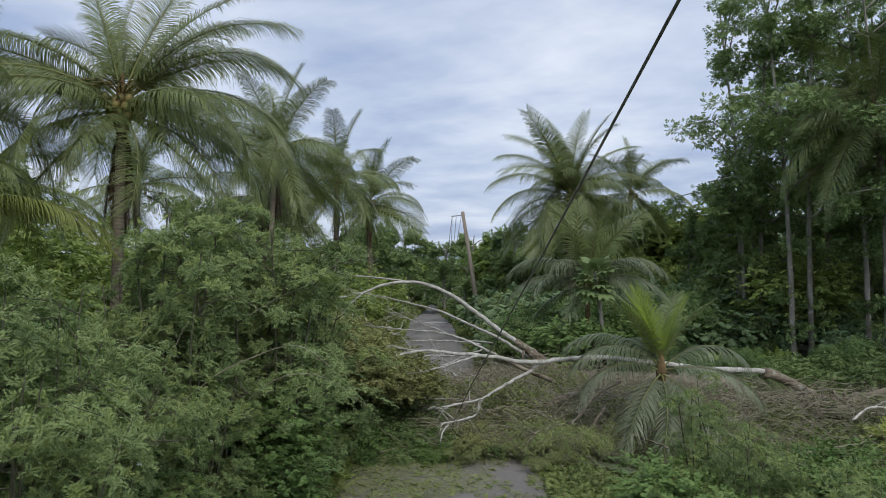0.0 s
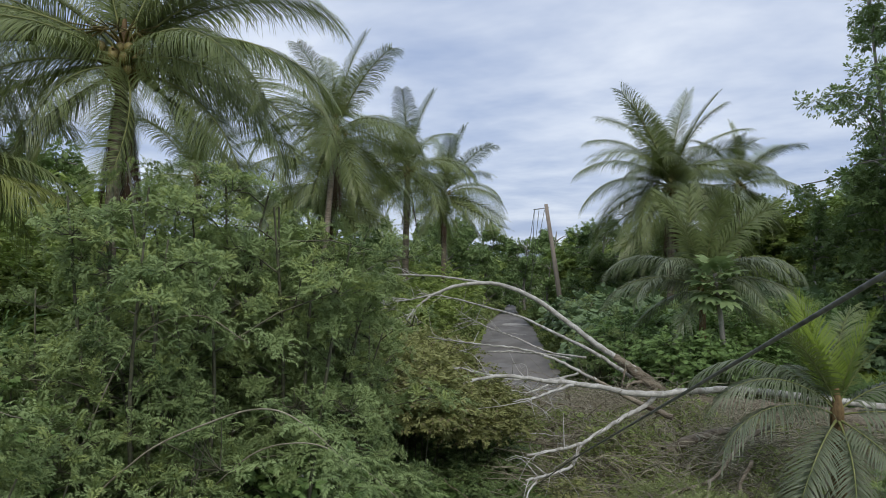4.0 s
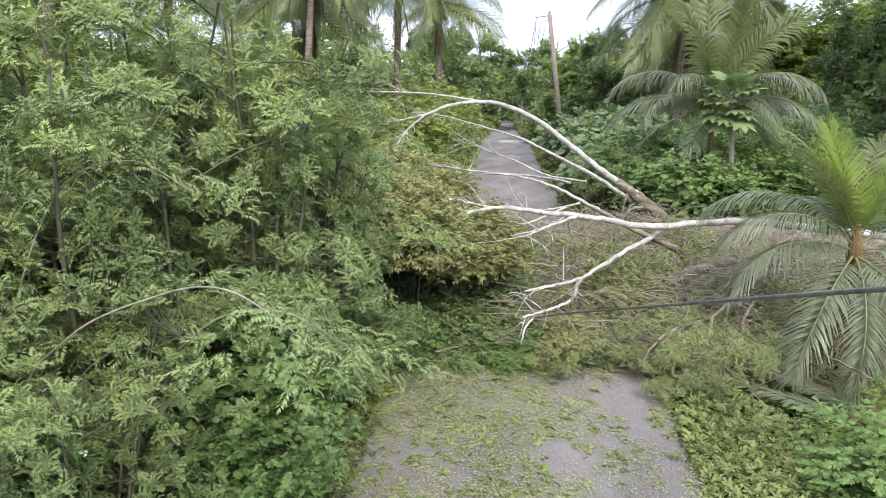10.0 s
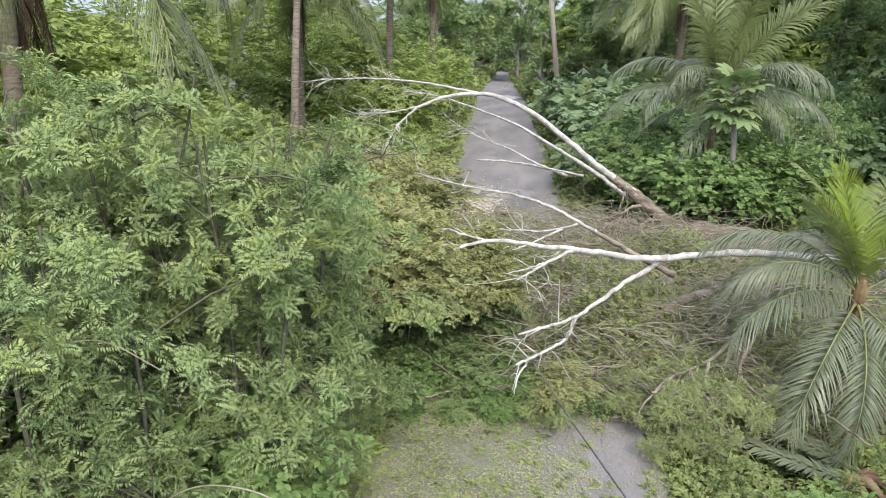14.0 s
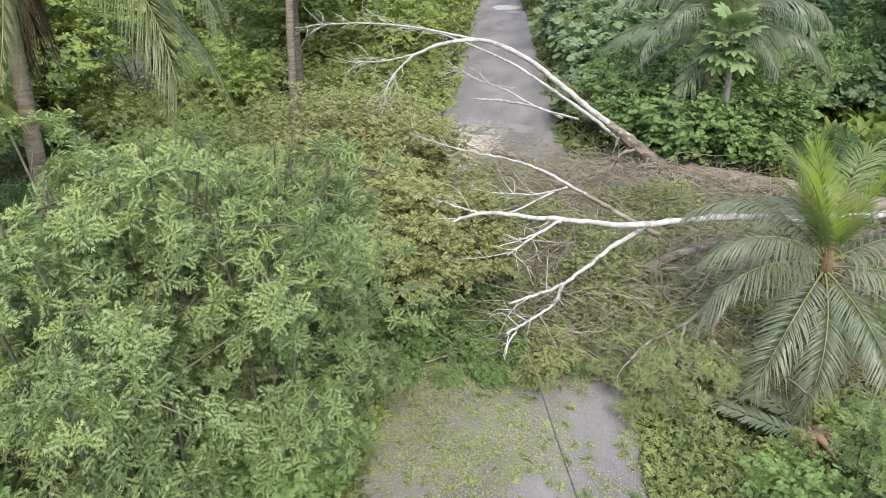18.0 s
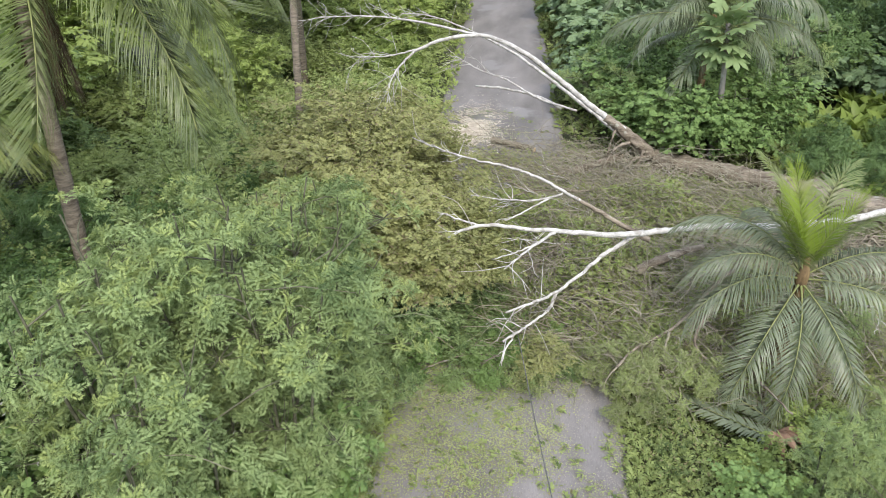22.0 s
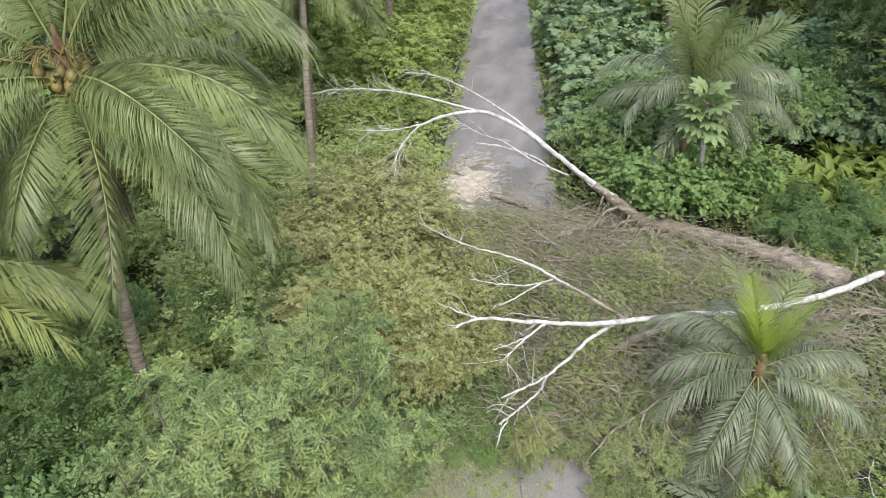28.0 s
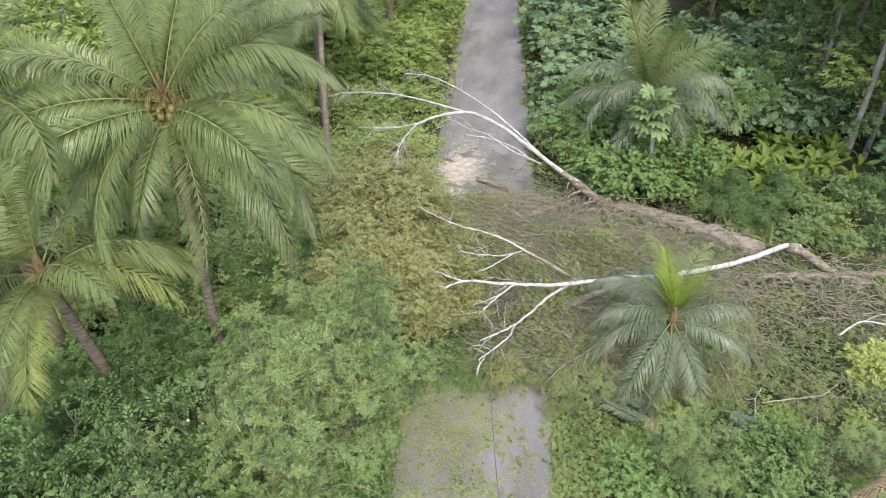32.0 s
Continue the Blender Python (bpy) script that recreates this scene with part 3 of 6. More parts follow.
    lp, ld, up, ls, young = (np.concatenate(q) for q in (lp, ld, up, ls, young))
    rot = frames_of(ld, up)
    high = lp[:, 2] > np.quantile(lp[:, 2], 0.45)
    young &= high
    groups = []
    kind = rng.integers(0, len(leaf), len(lp))
    for t in range(len(leaf)):
        for flag, mt in ((False, mat), (True, tip)):
            sel = (kind == t) & (young == flag)
            if sel.any():
                v, f = strewn(leaf[t][0], leaf[t][1], rot[sel], lp[sel], ls[sel])
                groups.append((v, f, mt or mat))
    wv, wf = joined(wood)
    tv, tf = joined([(a_, b_) for a_, b_ in tw])
    piece("framework", mesh_of(name + "_stems", [(wv, wf, bark or M_STEM), (tv, tf, bark or M_STEM)]), root)
    piece("foliage", mesh_of(name + "_foliage", groups), root)
    return root


def plant(src, x, y, z=0.0, s=1.0, turn=None, lean=(0, 0), label="", group="", used=set()):
    """A plant set down; the first one takes the built plant itself, later ones are copies."""
    if turn is None:
        turn = (x * 73.1 + y * 41.7) % 360
    m = pose(x, y, z - 0.05 + dip(x, y), lean[0], lean[1], turn) @ Matrix.Scale(s, 4)
    if src.name in used:
        ob = copy_thing(src, m)
        ob.matrix_basis = m
    else:
        used.add(src.name)
        src.matrix_basis = m
        ob = src
    if label:
        ob["label"] = label
    if group:
        ob["group"] = group
    return ob


FEATHERY = [plume_shrub("feathery_shrub", "tall light-green shrub with feathery pinnate leaves at the roadside", 11 + i, 4.1, 1.6, 7, 5, 470, 7, T_SOFT, 0.118, M_FEATHER, M_TIP, lobe=(0.18, 0.28)) for i in range(2)]
FINE = [plume_shrub("feathery_shrub", "tall light-green shrub with fine feathery leaves overhanging the lane", 15 + i, 4.2, 1.65, 9, 6, 740, 7, T_SOFT, 0.114, M_FEATHER, M_TIP, low=0.07, lobe=(0.16, 0.26), start=0.08) for i in range(2)]
SHOOT = [plume_shrub("slender_shrub", "slender upright shrub with light-green tips rising above its neighbours", 25 + i, 4.9, 0.9, 4, 9, 420, 7, T_SOFT, 0.118, M_FEATHER, M_TIP, low=0.2, lobe=(0.2, 0.36), start=0.25) for i in range(2)]
SKIRT = plume_shrub("low_feathery_shrub", "low spreading feathery shrub leaning over the edge of the lane", 29, 1.7, 1.15, 9, 4, 360, 7, T_SOFT, 0.13, M_FEATHER, M_TIP, low=0.1, lobe=(0.16, 0.3), start=0.2)
SMALL_FEATHERY = [plume_shrub("feathery_shrub", "small light-green feathery shrub among low weeds", 19, 1.7, 0.9, 6, 4, 180, 7, T_PLUME, 0.14, M_FEATHER, M_TIP, lobe=(0.2, 0.34))]
COMPOUND = [plume_shrub("compound_leaf_bush", "dark blue-green bush with compound leaves in the undergrowth", 21 + i, 2.3, 1.35, 7, 4, 250, 7, T_BIG, 0.25, M_COMPOUND, low=0.12, lobe=(0.2, 0.36), rise=0.5) for i in range(2)]
BROAD = [shrub("leafy_bush", "dense dark-green broadleaf bush in the undergrowth", 31 + i, 1.9, 1.25, 6, 4, 210, 5, T_SPRIG, 0.22, M_BROAD, 0.4, 0.2, low=0.12, lobe=(0.2, 0.38)) for i in range(3)]
BRIGHT = [shrub("bright_bush", "low fresh-green leafy bush beside the road", 51 + i, 1.1, 0.95, 6, 3, 150, 5, T_SPRIG, 0.16, M_BRIGHT, 0.35, 0.2, low=0.1) for i in range(2)]
MEADOW = [shrub("weed_bush", "soft light-green bush of small-leaved weeds under the palms", 56 + i, 1.1, 0.95, 8, 4, 430, 6, T_SPRIG, 0.082, M_MEADOW, 0.4, 0.25, low=0.08, lobe=(0.2, 0.36)) for i in range(2)]
WILTED = [shrub("wilted_crown_bush", "yellowing olive foliage of a toppled tree crown", 61 + i, 2.3, 1.5, 8, 6, 560, 6, T_SPRIG, 0.12, M_WILT, 0.45, 0.35, M_TWIG, low=0.1, lobe=(0.16, 0.32)) for i in range(2)]
FAR_BUSH = [shrub("far_bush", "rounded green bush in the distance along the lane", 71 + i, 4.2, 2.4, 8, 5, 540, 4, T_SPRIG, 0.3, m_, 0.7, 0.2, low=0.1, lobe=(0.18, 0.34)) for i, m_ in enumerate((M_BROAD, M_BRIGHT))]
BAMBOO = [shrub("yellow_green_thicket", "tall yellow-green thicket behind the undergrowth", 81 + i, 7.0, 3.0, 12, 4, 420, 5, T_SPRIG, 0.5, M_BAMBOO, 1.0, 0.45, low=0.1) for i in range(1)]

# tall feathery shrubs that crowd the left verge
LEFT = [(-2.0, 9.9, 1.07), (-2.0, 11.2, 1.05), (-2.9, 10.4, 0.9), (-2.8, 8.9, 0.86), (-1.75, 6.4, 0.72), (-2.5, 5.2, 0.82), (-2.5, 7.0, 0.86), (-1.5, 12.2, 0.88), (-2.4, 13.4, 0.78), (-3.0, 15.2, 0.68)]
for i, (x, y, s) in enumerate(LEFT):
    plant(FINE[i % 2] if y < 12 else FEATHERY[i % 2], x, y, 0, s, group="feathery shrubs on the verge")
for i, (x, y, s) in enumerate([(-1.75, 9.4, 0.92), (-2.1, 10.7, 0.98), (-2.4, 12.3, 0.9), (-2.6, 13.2, 0.74), (-2.35, 10.1, 1.04), (-2.2, 6.8, 0.78), (-1.4, 11.6, 0.94), (-2.3, 11.9, 0.8), (-1.2, 10.4, 0.94), (-1.4, 12.9, 0.76)]):
    plant(SHOOT[i % 2], x, y, 0, s, group="slender shrubs on the verge")
for i, (x, y, s) in enumerate([(-1.45, 10.0, 0.75), (-1.4, 11.4, 0.75), (-1.2, 9.0, 0.5), (-2.3, 5.6, 0.8), (-1.25, 10.6, 0.4), (-1.1, 12.2, 0.5), (-1.0, 11.4, 0.28), (-1.2, 13.0, 0.4)]):
    plant(SKIRT, x, y, 0, s, group="low feathery shrubs on the verge")
for i, (x, y, s) in enumerate([(-1.9, 7.6, 0.62), (-2.7, 8.4, 0.66), (-1.6, 8.7, 0.58), (-2.9, 6.6, 0.6), (-1.7, 10.5, 0.5), (-2.0, 6.9, 0.6), (-1.3, 11.6, 0.4), (-1.5, 7.5, 0.4), (-2.3, 8.0, 0.55), (-1.45, 8.3, 0.36)]):
    plant(FINE[i % 2], x, y, 0, s * 1.05, label="low light-green feathery shrub at the edge of the lane", group="feathery shrubs on the verge")
for i, (x, y, s) in enumerate([(-2.1, 6.1, 0.7), (-4.5, 10.6, 1.2), (-5.5, 11.5, 0.90), (-4.4, 8.9, 1.35), (-5.9, 9.4, 0.75), (-4.9, 7.9, 1.5), (-5.3, 8.4, 1.2), (-4.6, 14.8, 0.9), (-4.2, 12.0, 0.95), (-5.9, 12.2, 0.9), (-6.3, 7.2, 1.2), (-7.0, 9.4, 1.0), (-5.0, 16.6, 0.8), (-7.2, 14.6, 0.9), (-4.2, 7.6, 1.2), (-3.9, 6.4, 1.1), (-4.1, 9.9, 0.9), (-5.0, 6.2, 1.2), (9.2, 31.2, 1.2), (6.0, 28.6, 1.1), (8.4, 29.6, 1.2), (10.8, 33.0, 1.3), (6.8, 33.4, 1.2), (2.6, 27.4, 0.9)]):
    plant(COMPOUND[i % 2], x, y, 0, s, group="compound-leaved bushes")
# broadleaf undergrowth and vines at their feet
VINY_TALL = shrub("viny_bush", "tall green vine-covered bush with white specks of flower", 96, 2.6, 1.25, 7, 5, 560, 6, T_ROUND, 0.1, M_VINE, 0.32, 0.3, low=0.06, lobe=(0.18, 0.32), start=0.2, face=0.6)
VINY = shrub("viny_bush", "saturated green vine-covered bush among the shrubs", 95, 1.5, 1.0, 7, 5, 420, 6, T_ROUND, 0.105, M_VINE, 0.35, 0.25, low=0.08)
for x, y, s in [(-2.5, 6.4, 1.15), (-1.2, 9.6, 0.8), (-1.7, 6.6, 0.9), (-1.75, 10.3, 0.9), (-1.7, 11.2, 0.7), (-2.3, 6.6, 0.8), (-3.4, 7.6, 1.1), (-3.6, 10.3, 1.2), (-2.0, 10.4, 1.2), (-5.2, 8.6, 1.2), (-1.4, 12.3, 0.55), (-6.4, 12.6, 1.1), (-4.2, 12.7, 1.0), (-7.6, 9.6, 0.9), (-8.4, 11.8, 1.0), (-5.6, 9.9, 0.9)]:
    plant(VINY, x, y, 0, s, group="viny bushes")
for x, y, s in [(-1.75, 8.2, 0.72), (-1.65, 10.2, 0.8), (-2.9, 8.1, 1.0), (-3.3, 9.7, 1.05), (-3.8, 8.6, 1.0), (-4.5, 11.2, 1.0), (-3.3, 7.0, 0.9)]:
    plant(VINY_TALL, x, y, 0, s, group="viny bushes")
# small ones on the right and under the palms
for i, (x, y, s) in enumerate([(5.4, 12.6, 0.42), (6.6, 11.2, 0.38), (6.3, 16.0, 0.36), (7.9, 13.4, 0.3), (4.4, 10.2, 0.3), (5.0, 11.4, 0.26), (6.0, 9.6, 0.36), (7.4, 10.4, 0.4), (8.6, 11.6, 0.36), (5.9, 13.6, 0.28), (4.2, 8.6, 0.26), (7.0, 12.3, 0.3), (9.2, 13.9, 0.3)]):
    plant(SMALL_FEATHERY[0], x, y, 0, s * 2.2, group="small feathery shrubs")
for i, (x, y, s) in enumerate([(-3.9, 19.6, 1.12), (-2.9, 17.7, 1.05), (-1.8, 16.3, 0.85), (-2.7, 20.7, 0.8), (1.3, 14.1, 0.3), (-4.6, 18.0, 0.9), (-3.4, 22.3, 0.7), (-1.0, 17.6, 0.6), (-2.2, 18.8, 0.95), (-3.3, 16.6, 0.8), (-1.5, 18.7, 0.75), (-3.9, 21.3, 0.8)]):
    plant(WILTED[i % 2], x, y, 0, s, group="wilted crown of the fallen tree")

TORN = shrub("torn_foliage_heap", "low dark olive heap of torn foliage on the lane", 69, 0.95, 0.8, 8, 4, 300, 5, T_SPRIG, 0.11, M_BROAD, 0.45, 0.4, M_STEM, low=0.06, lobe=(0.16, 0.32), start=0.15)
CANOPY = shrub("leafy_crown_branch", "olive-leaved branch of the toppled crown arching over a dark hollow", 67, 2.1, 1.15, 8, 5, 820, 6, T_SPRIG, 0.13, M_WILT, 0.4, 0.25, M_STEM, low=0.86, start=0.75)
for x, y, s in [(-1.1, 14.9, 0.9), (-0.3, 15.3, 0.68), (-2.0, 14.6, 1.0), (-1.6, 15.9, 0.98), (-0.7, 16.1, 0.76), (-2.5, 15.6, 1.0)]:
    plant(CANOPY, x, y, 0, s, group="wilted crown of the fallen tree")

DARK_TORN = shrub("torn_foliage_heap", "low dark green heap of torn leafy twigs on the lane", 70, 0.95, 0.8, 8, 4, 300, 5, T_SPRIG, 0.12, M_VINE, 0.4, 0.3, M_STEM, low=0.06, lobe=(0.16, 0.32), start=0.15)
for i, (x, y, s) in enumerate([(-1.2, 13.4, 0.36), (-0.6, 13.6, 0.33), (0.0, 13.7, 0.36), (0.6, 13.8, 0.33), (1.1, 13.95, 0.36), (0.4, 14.2, 0.4), (-1.2, 14.0, 0.55), (-0.6, 14.3, 0.6), (0.05, 14.4, 0.55), (-1.6, 14.5, 0.7), (-0.2, 14.95, 0.6), (0.9, 14.5, 0.45), (-0.95, 14.9, 0.65), (1.3, 15.0, 0.45), (-1.6, 13.5, 0.5), (0.55, 15.0, 0.5), (1.75, 14.2, 0.32), (-1.3, 15.2, 0.7), (-0.5, 15.4, 0.65), (-2.0, 15.0, 0.7), (0.2, 15.6, 0.6), (-1.9, 14.2, 0.6), (-0.9, 15.8, 0.9), (-1.6, 15.6, 1.0), (-0.2, 16.0, 0.9), (-2.3, 15.4, 1.0), (-1.2, 16.4, 1.1)]):
    plant((TORN, DARK_TORN)[i % 2], x, y, 0, s, group="torn foliage")

rr = np.random.default_rng(5)


def scatter(src, n, x0, x1, y0, y1, smin, smax, keep, group):
    """Plants at random over a stretch of ground, kept off the lane and apart from one another."""
    put, tries = [], 0
    while len(put) < n and tries < n * 60:
        tries += 1
        x, y = rr.uniform(x0, x1), rr.uniform(y0, y1)
        s = rr.uniform(smin, smax)
        if abs(x - road_x(y)) < ROAD_HALF + keep * s:
            continue
        if x > 6.4 and 22.4 < y < 30.0 and s > 0.55:
            continue
        if any((x - a) ** 2 + (y - b) ** 2 < (0.62 * keep * (s + c)) ** 2 for a, b, c in put):
            continue
        put.append((x, y, s))
        plant(src[len(put) % len(src)], x, y, 0, s, group=group)


scatter(BRIGHT, 18, -11, -3.6, 14.5, 22, 0.5, 0.95, 0.9, "low bushes")
scatter(BROAD, 8, -11, -3.4, 11.5, 20, 0.5, 0.8, 1.0, "undergrowth bushes")
scatter(MEADOW, 30, -14, -4.2, 13, 36, 0.9, 1.9, 0.8, "weed bushes under the palms")
scatter(MEADOW, 16, -9, -3.6, 22, 36, 0.8, 1.5, 0.8, "weed bushes under the palms")
for x, y, s in [(-8.2, 19.6, 1.0), (-9.2, 18.4, 1.0), (-7.3, 20.8, 1.0), (-6.6, 18.6, 0.9), (-7.4, 17.2, 0.9), (-8.6, 21.6, 1.1), (-5.9, 20.6, 0.9), (-5.6, 22.4, 1.0), (-9.6, 23.6, 1.2), (-7.0, 23.4, 1.1), (-6.2, 16.2, 0.8)]:
    plant(MEADOW[0], x, y, 0, s, group="weed bushes under the palms")
scatter(BRIGHT, 26, 6.2, 14, 21.2, 26.5, 0.4, 0.54, 0.72, "low bushes")
for i, (x, y, s) in enumerate([(6.9, 22.4, 0.5), (8.0, 21.9, 0.45), (9.2, 21.6, 0.5), (10.4, 21.4, 0.45), (11.6, 21.6, 0.5), (7.4, 23.4, 0.55), (8.7, 23.0, 0.5), (10.0, 22.8, 0.55), (11.3, 23.2, 0.55), (12.6, 22.6, 0.6), (9.3, 24.2, 0.5), (12.3, 24.4, 0.6), (10.9, 24.6, 0.5), (13.3, 25.6, 0.7), (6.6, 24.4, 0.5)]):
    plant((COMPOUND + BROAD)[i % 5], x, y, 0, s, group="low bushes beside the lying trunk")
scatter(BROAD, 8, -14, -6.5, 22, 36, 0.5, 0.85, 1.2, "undergrowth bushes")
scatter(BROAD, 20, 1, 12.5, 22.8, 38, 0.6, 1.15, 1.15, "undergrowth bushes")
scatter([VINY], 14, 1, 12, 22.8, 36, 1.0, 1.7, 0.9, "viny bushes")
scatter(SMALL_FEATHERY, 7, 1.5, 12, 24, 36, 1.2, 1.8, 0.7, "feathery shrubs across the lane")
scatter(BRIGHT, 24, 4.2, 12, 7, 15.5, 0.35, 0.7, 0.7, "low bushes")
scatter(BRIGHT, 12, 6.5, 14, 14.5, 18, 0.3, 0.5, 0.8, "low bushes")
for x, y, s in [(-8.6, 24, 0.8), (-6.9, 29.0, 0.75), (-9.2, 31, 1.0), (-6.0, 35.5, 0.8), (-8.5, 37, 1.0), (-11, 27, 0.9), (-12.5, 20.5, 0.9), (-7.5, 43, 0.9)]:
    plant(FAR_BUSH[1], x, y, 0, s * 0.8, group="bushes along the lane")
for i, (x, y, s) in enumerate([(-11.8, 17.0, 1.05), (-13.4, 14.4, 1.25), (-12.6, 22.2, 1.15), (-14.6, 18.6, 1.35), (-13.2, 26.4, 1.3), (-9.8, 30.0, 1.0), (-8.4, 34.0, 1.1), (-11.4, 34.0, 1.35), (-15.5, 22.5, 1.5), (-10.6, 39.0, 1.3)]):
    plant(FAR_BUSH[1], x, y, 0, s, group="bushes along the lane")
for i, (x, y, s) in enumerate([(-5.7, 30.0, 0.8), (-6.1, 37.6, 0.9), (-5.0, 26.8, 0.5), (-5.3, 33.6, 0.7)]):
    plant(FAR_BUSH[1], x, y, 0, s, group="bushes along the lane")
scatter(FAR_BUSH, 14, -18, -4.5, 34, 75, 0.6, 1.0, 2.2, "bushes along the lane")
for i in range(13):
    plant(FAR_BUSH[i % 2], -19 + 1.9 * i, 96 + 5 * (i % 3), 0, 1.25 + 0.1 * (i % 4), group="bushes along the lane")
scatter(FAR_BUSH, 20, -2, 20, 38, 75, 0.7, 1.15, 2.2, "bushes along the lane")
scatter(FAR_BUSH, 9, 11.5, 22, 24, 38, 0.7, 1.1, 1.6, "bushes along the lane")
for x, y, s in [(9.4, 50.5, 1.15), (12.2, 52.0, 1.2), (14.8, 49.0, 1.2), (17.4, 51.0, 1.3), (3.2, 52.0, 1.0), (0.6, 53.0, 0.85)]:
    plant(BAMBOO[0], x, y, 0, s, group="thickets")
scatter(BAMBOO, 6, 10, 30, 46, 66, 0.9, 1.25, 2.6, "thickets")


HANGING = plume_shrub("leafy_broken_branch", "olive-green leafy branch sticking out of the brush heap", 97, 1.0, 0.95, 8, 4, 170, 6, T_PLUME, 0.16, M_BOUGH, M_TIP, M_TWIG, low=0.15, lobe=(0.14, 0.3), rise=0.4)
for i, (x, y, s) in enumerate([(2.7, 14.2, 0.75), (3.3, 14.5, 0.85), (2.9, 13.7, 0.5), (1.2, 13.8, 0.4), (4.3, 16.4, 0.6), (2.3, 18.0, 0.6), (1.5, 18.6, 0.6), (5.6, 18.6, 0.7), (6.6, 17.0, 0.8), (3.3, 19.6, 0.7), (2.5, 13.5, 0.35), (0.3, 16.2, 0.6), (3.4, 17.2, 0.7), (2.2, 15.4, 0.5), (3.0, 15.2, 0.6), (2.2, 14.3, 0.5), (1.6, 14.6, 0.38), (5.7, 16.0, 0.6), (6.5, 15.2, 0.6), (4.8, 17.6, 0.5), (7.6, 16.4, 0.6), (8.3, 15.0, 0.6)]):
    plant(HANGING, x, y, 0, s, group="leafy broken branches")


for x, y, s in [(3.9, 23.4, 1.3), (5.4, 23.7, 1.4), (3.1, 24.0, 1.1), (5.0, 25.6, 1.5)]:
    plant(VINY, x, y, 0, s, group="viny bushes")


BIG_LEAF = shrub("big_leaf_bush", "blue-green bush with large rounded leaves at the wood's edge", 98, 1.8, 1.1, 7, 5, 230, 4, T_ROUND, 0.27, M_BLUE, 0.45, 0.25, low=0.1, face=0.8)
for x, y, s in [(7.4, 29.0, 1.3), (9.0, 30.6, 1.5), (8.2, 32.6, 1.6), (10.3, 29.7, 1.2), (11.6, 31.6, 1.5), (6.3, 31.0, 1.4), (12.4, 29.9, 1.2), (9.7, 33.8, 1.7), (7.0, 34.6, 1.6), (13.4, 32.4, 1.4), (14.4, 29.6, 1.2), (5.2, 28.8, 1.1), (11.4, 35.0, 1.7), (13.9, 27.6, 0.8), (1.7, 30.4, 1.25), (2.6, 32.8, 1.5), (1.4, 35.6, 1.4), (3.4, 29.4, 1.35), (1.6, 27.4, 0.9), (0.6, 39.0, 1.4), (2.6, 36.6, 1.6)]:
    plant(BIG_LEAF, x, y, 0, s, group="big-leaved bushes")


plant(SHOOT[0], 5.0, 12.35, 0, 0.56, label="slender soft-leaved shrub standing over low weeds", group="small feathery shrubs")
plant(SHOOT[1], 5.6, 11.7, 0, 0.42, label="slender soft-leaved shrub standing over low weeds", group="small feathery shrubs")
for x, y, s in [(4.6, 11.9, 0.8), (6.6, 12.0, 0.78), (5.4, 11.3, 0.62), (7.4, 12.9, 0.8), (8.3, 11.2, 0.8), (4.6, 10.4, 0.5)]:
    plant(VINY, x, y, 0, s, group="viny bushes")
for x, y, s in [(5.6, 13.1, 0.7), (6.1, 12.4, 0.8), (4.7, 11.6, 0.5), (6.9, 11.2, 0.7), (5.7, 10.3, 0.6)]:
    plant(SMALL_FEATHERY[0], x, y, 0, s, group="small feathery shrubs")


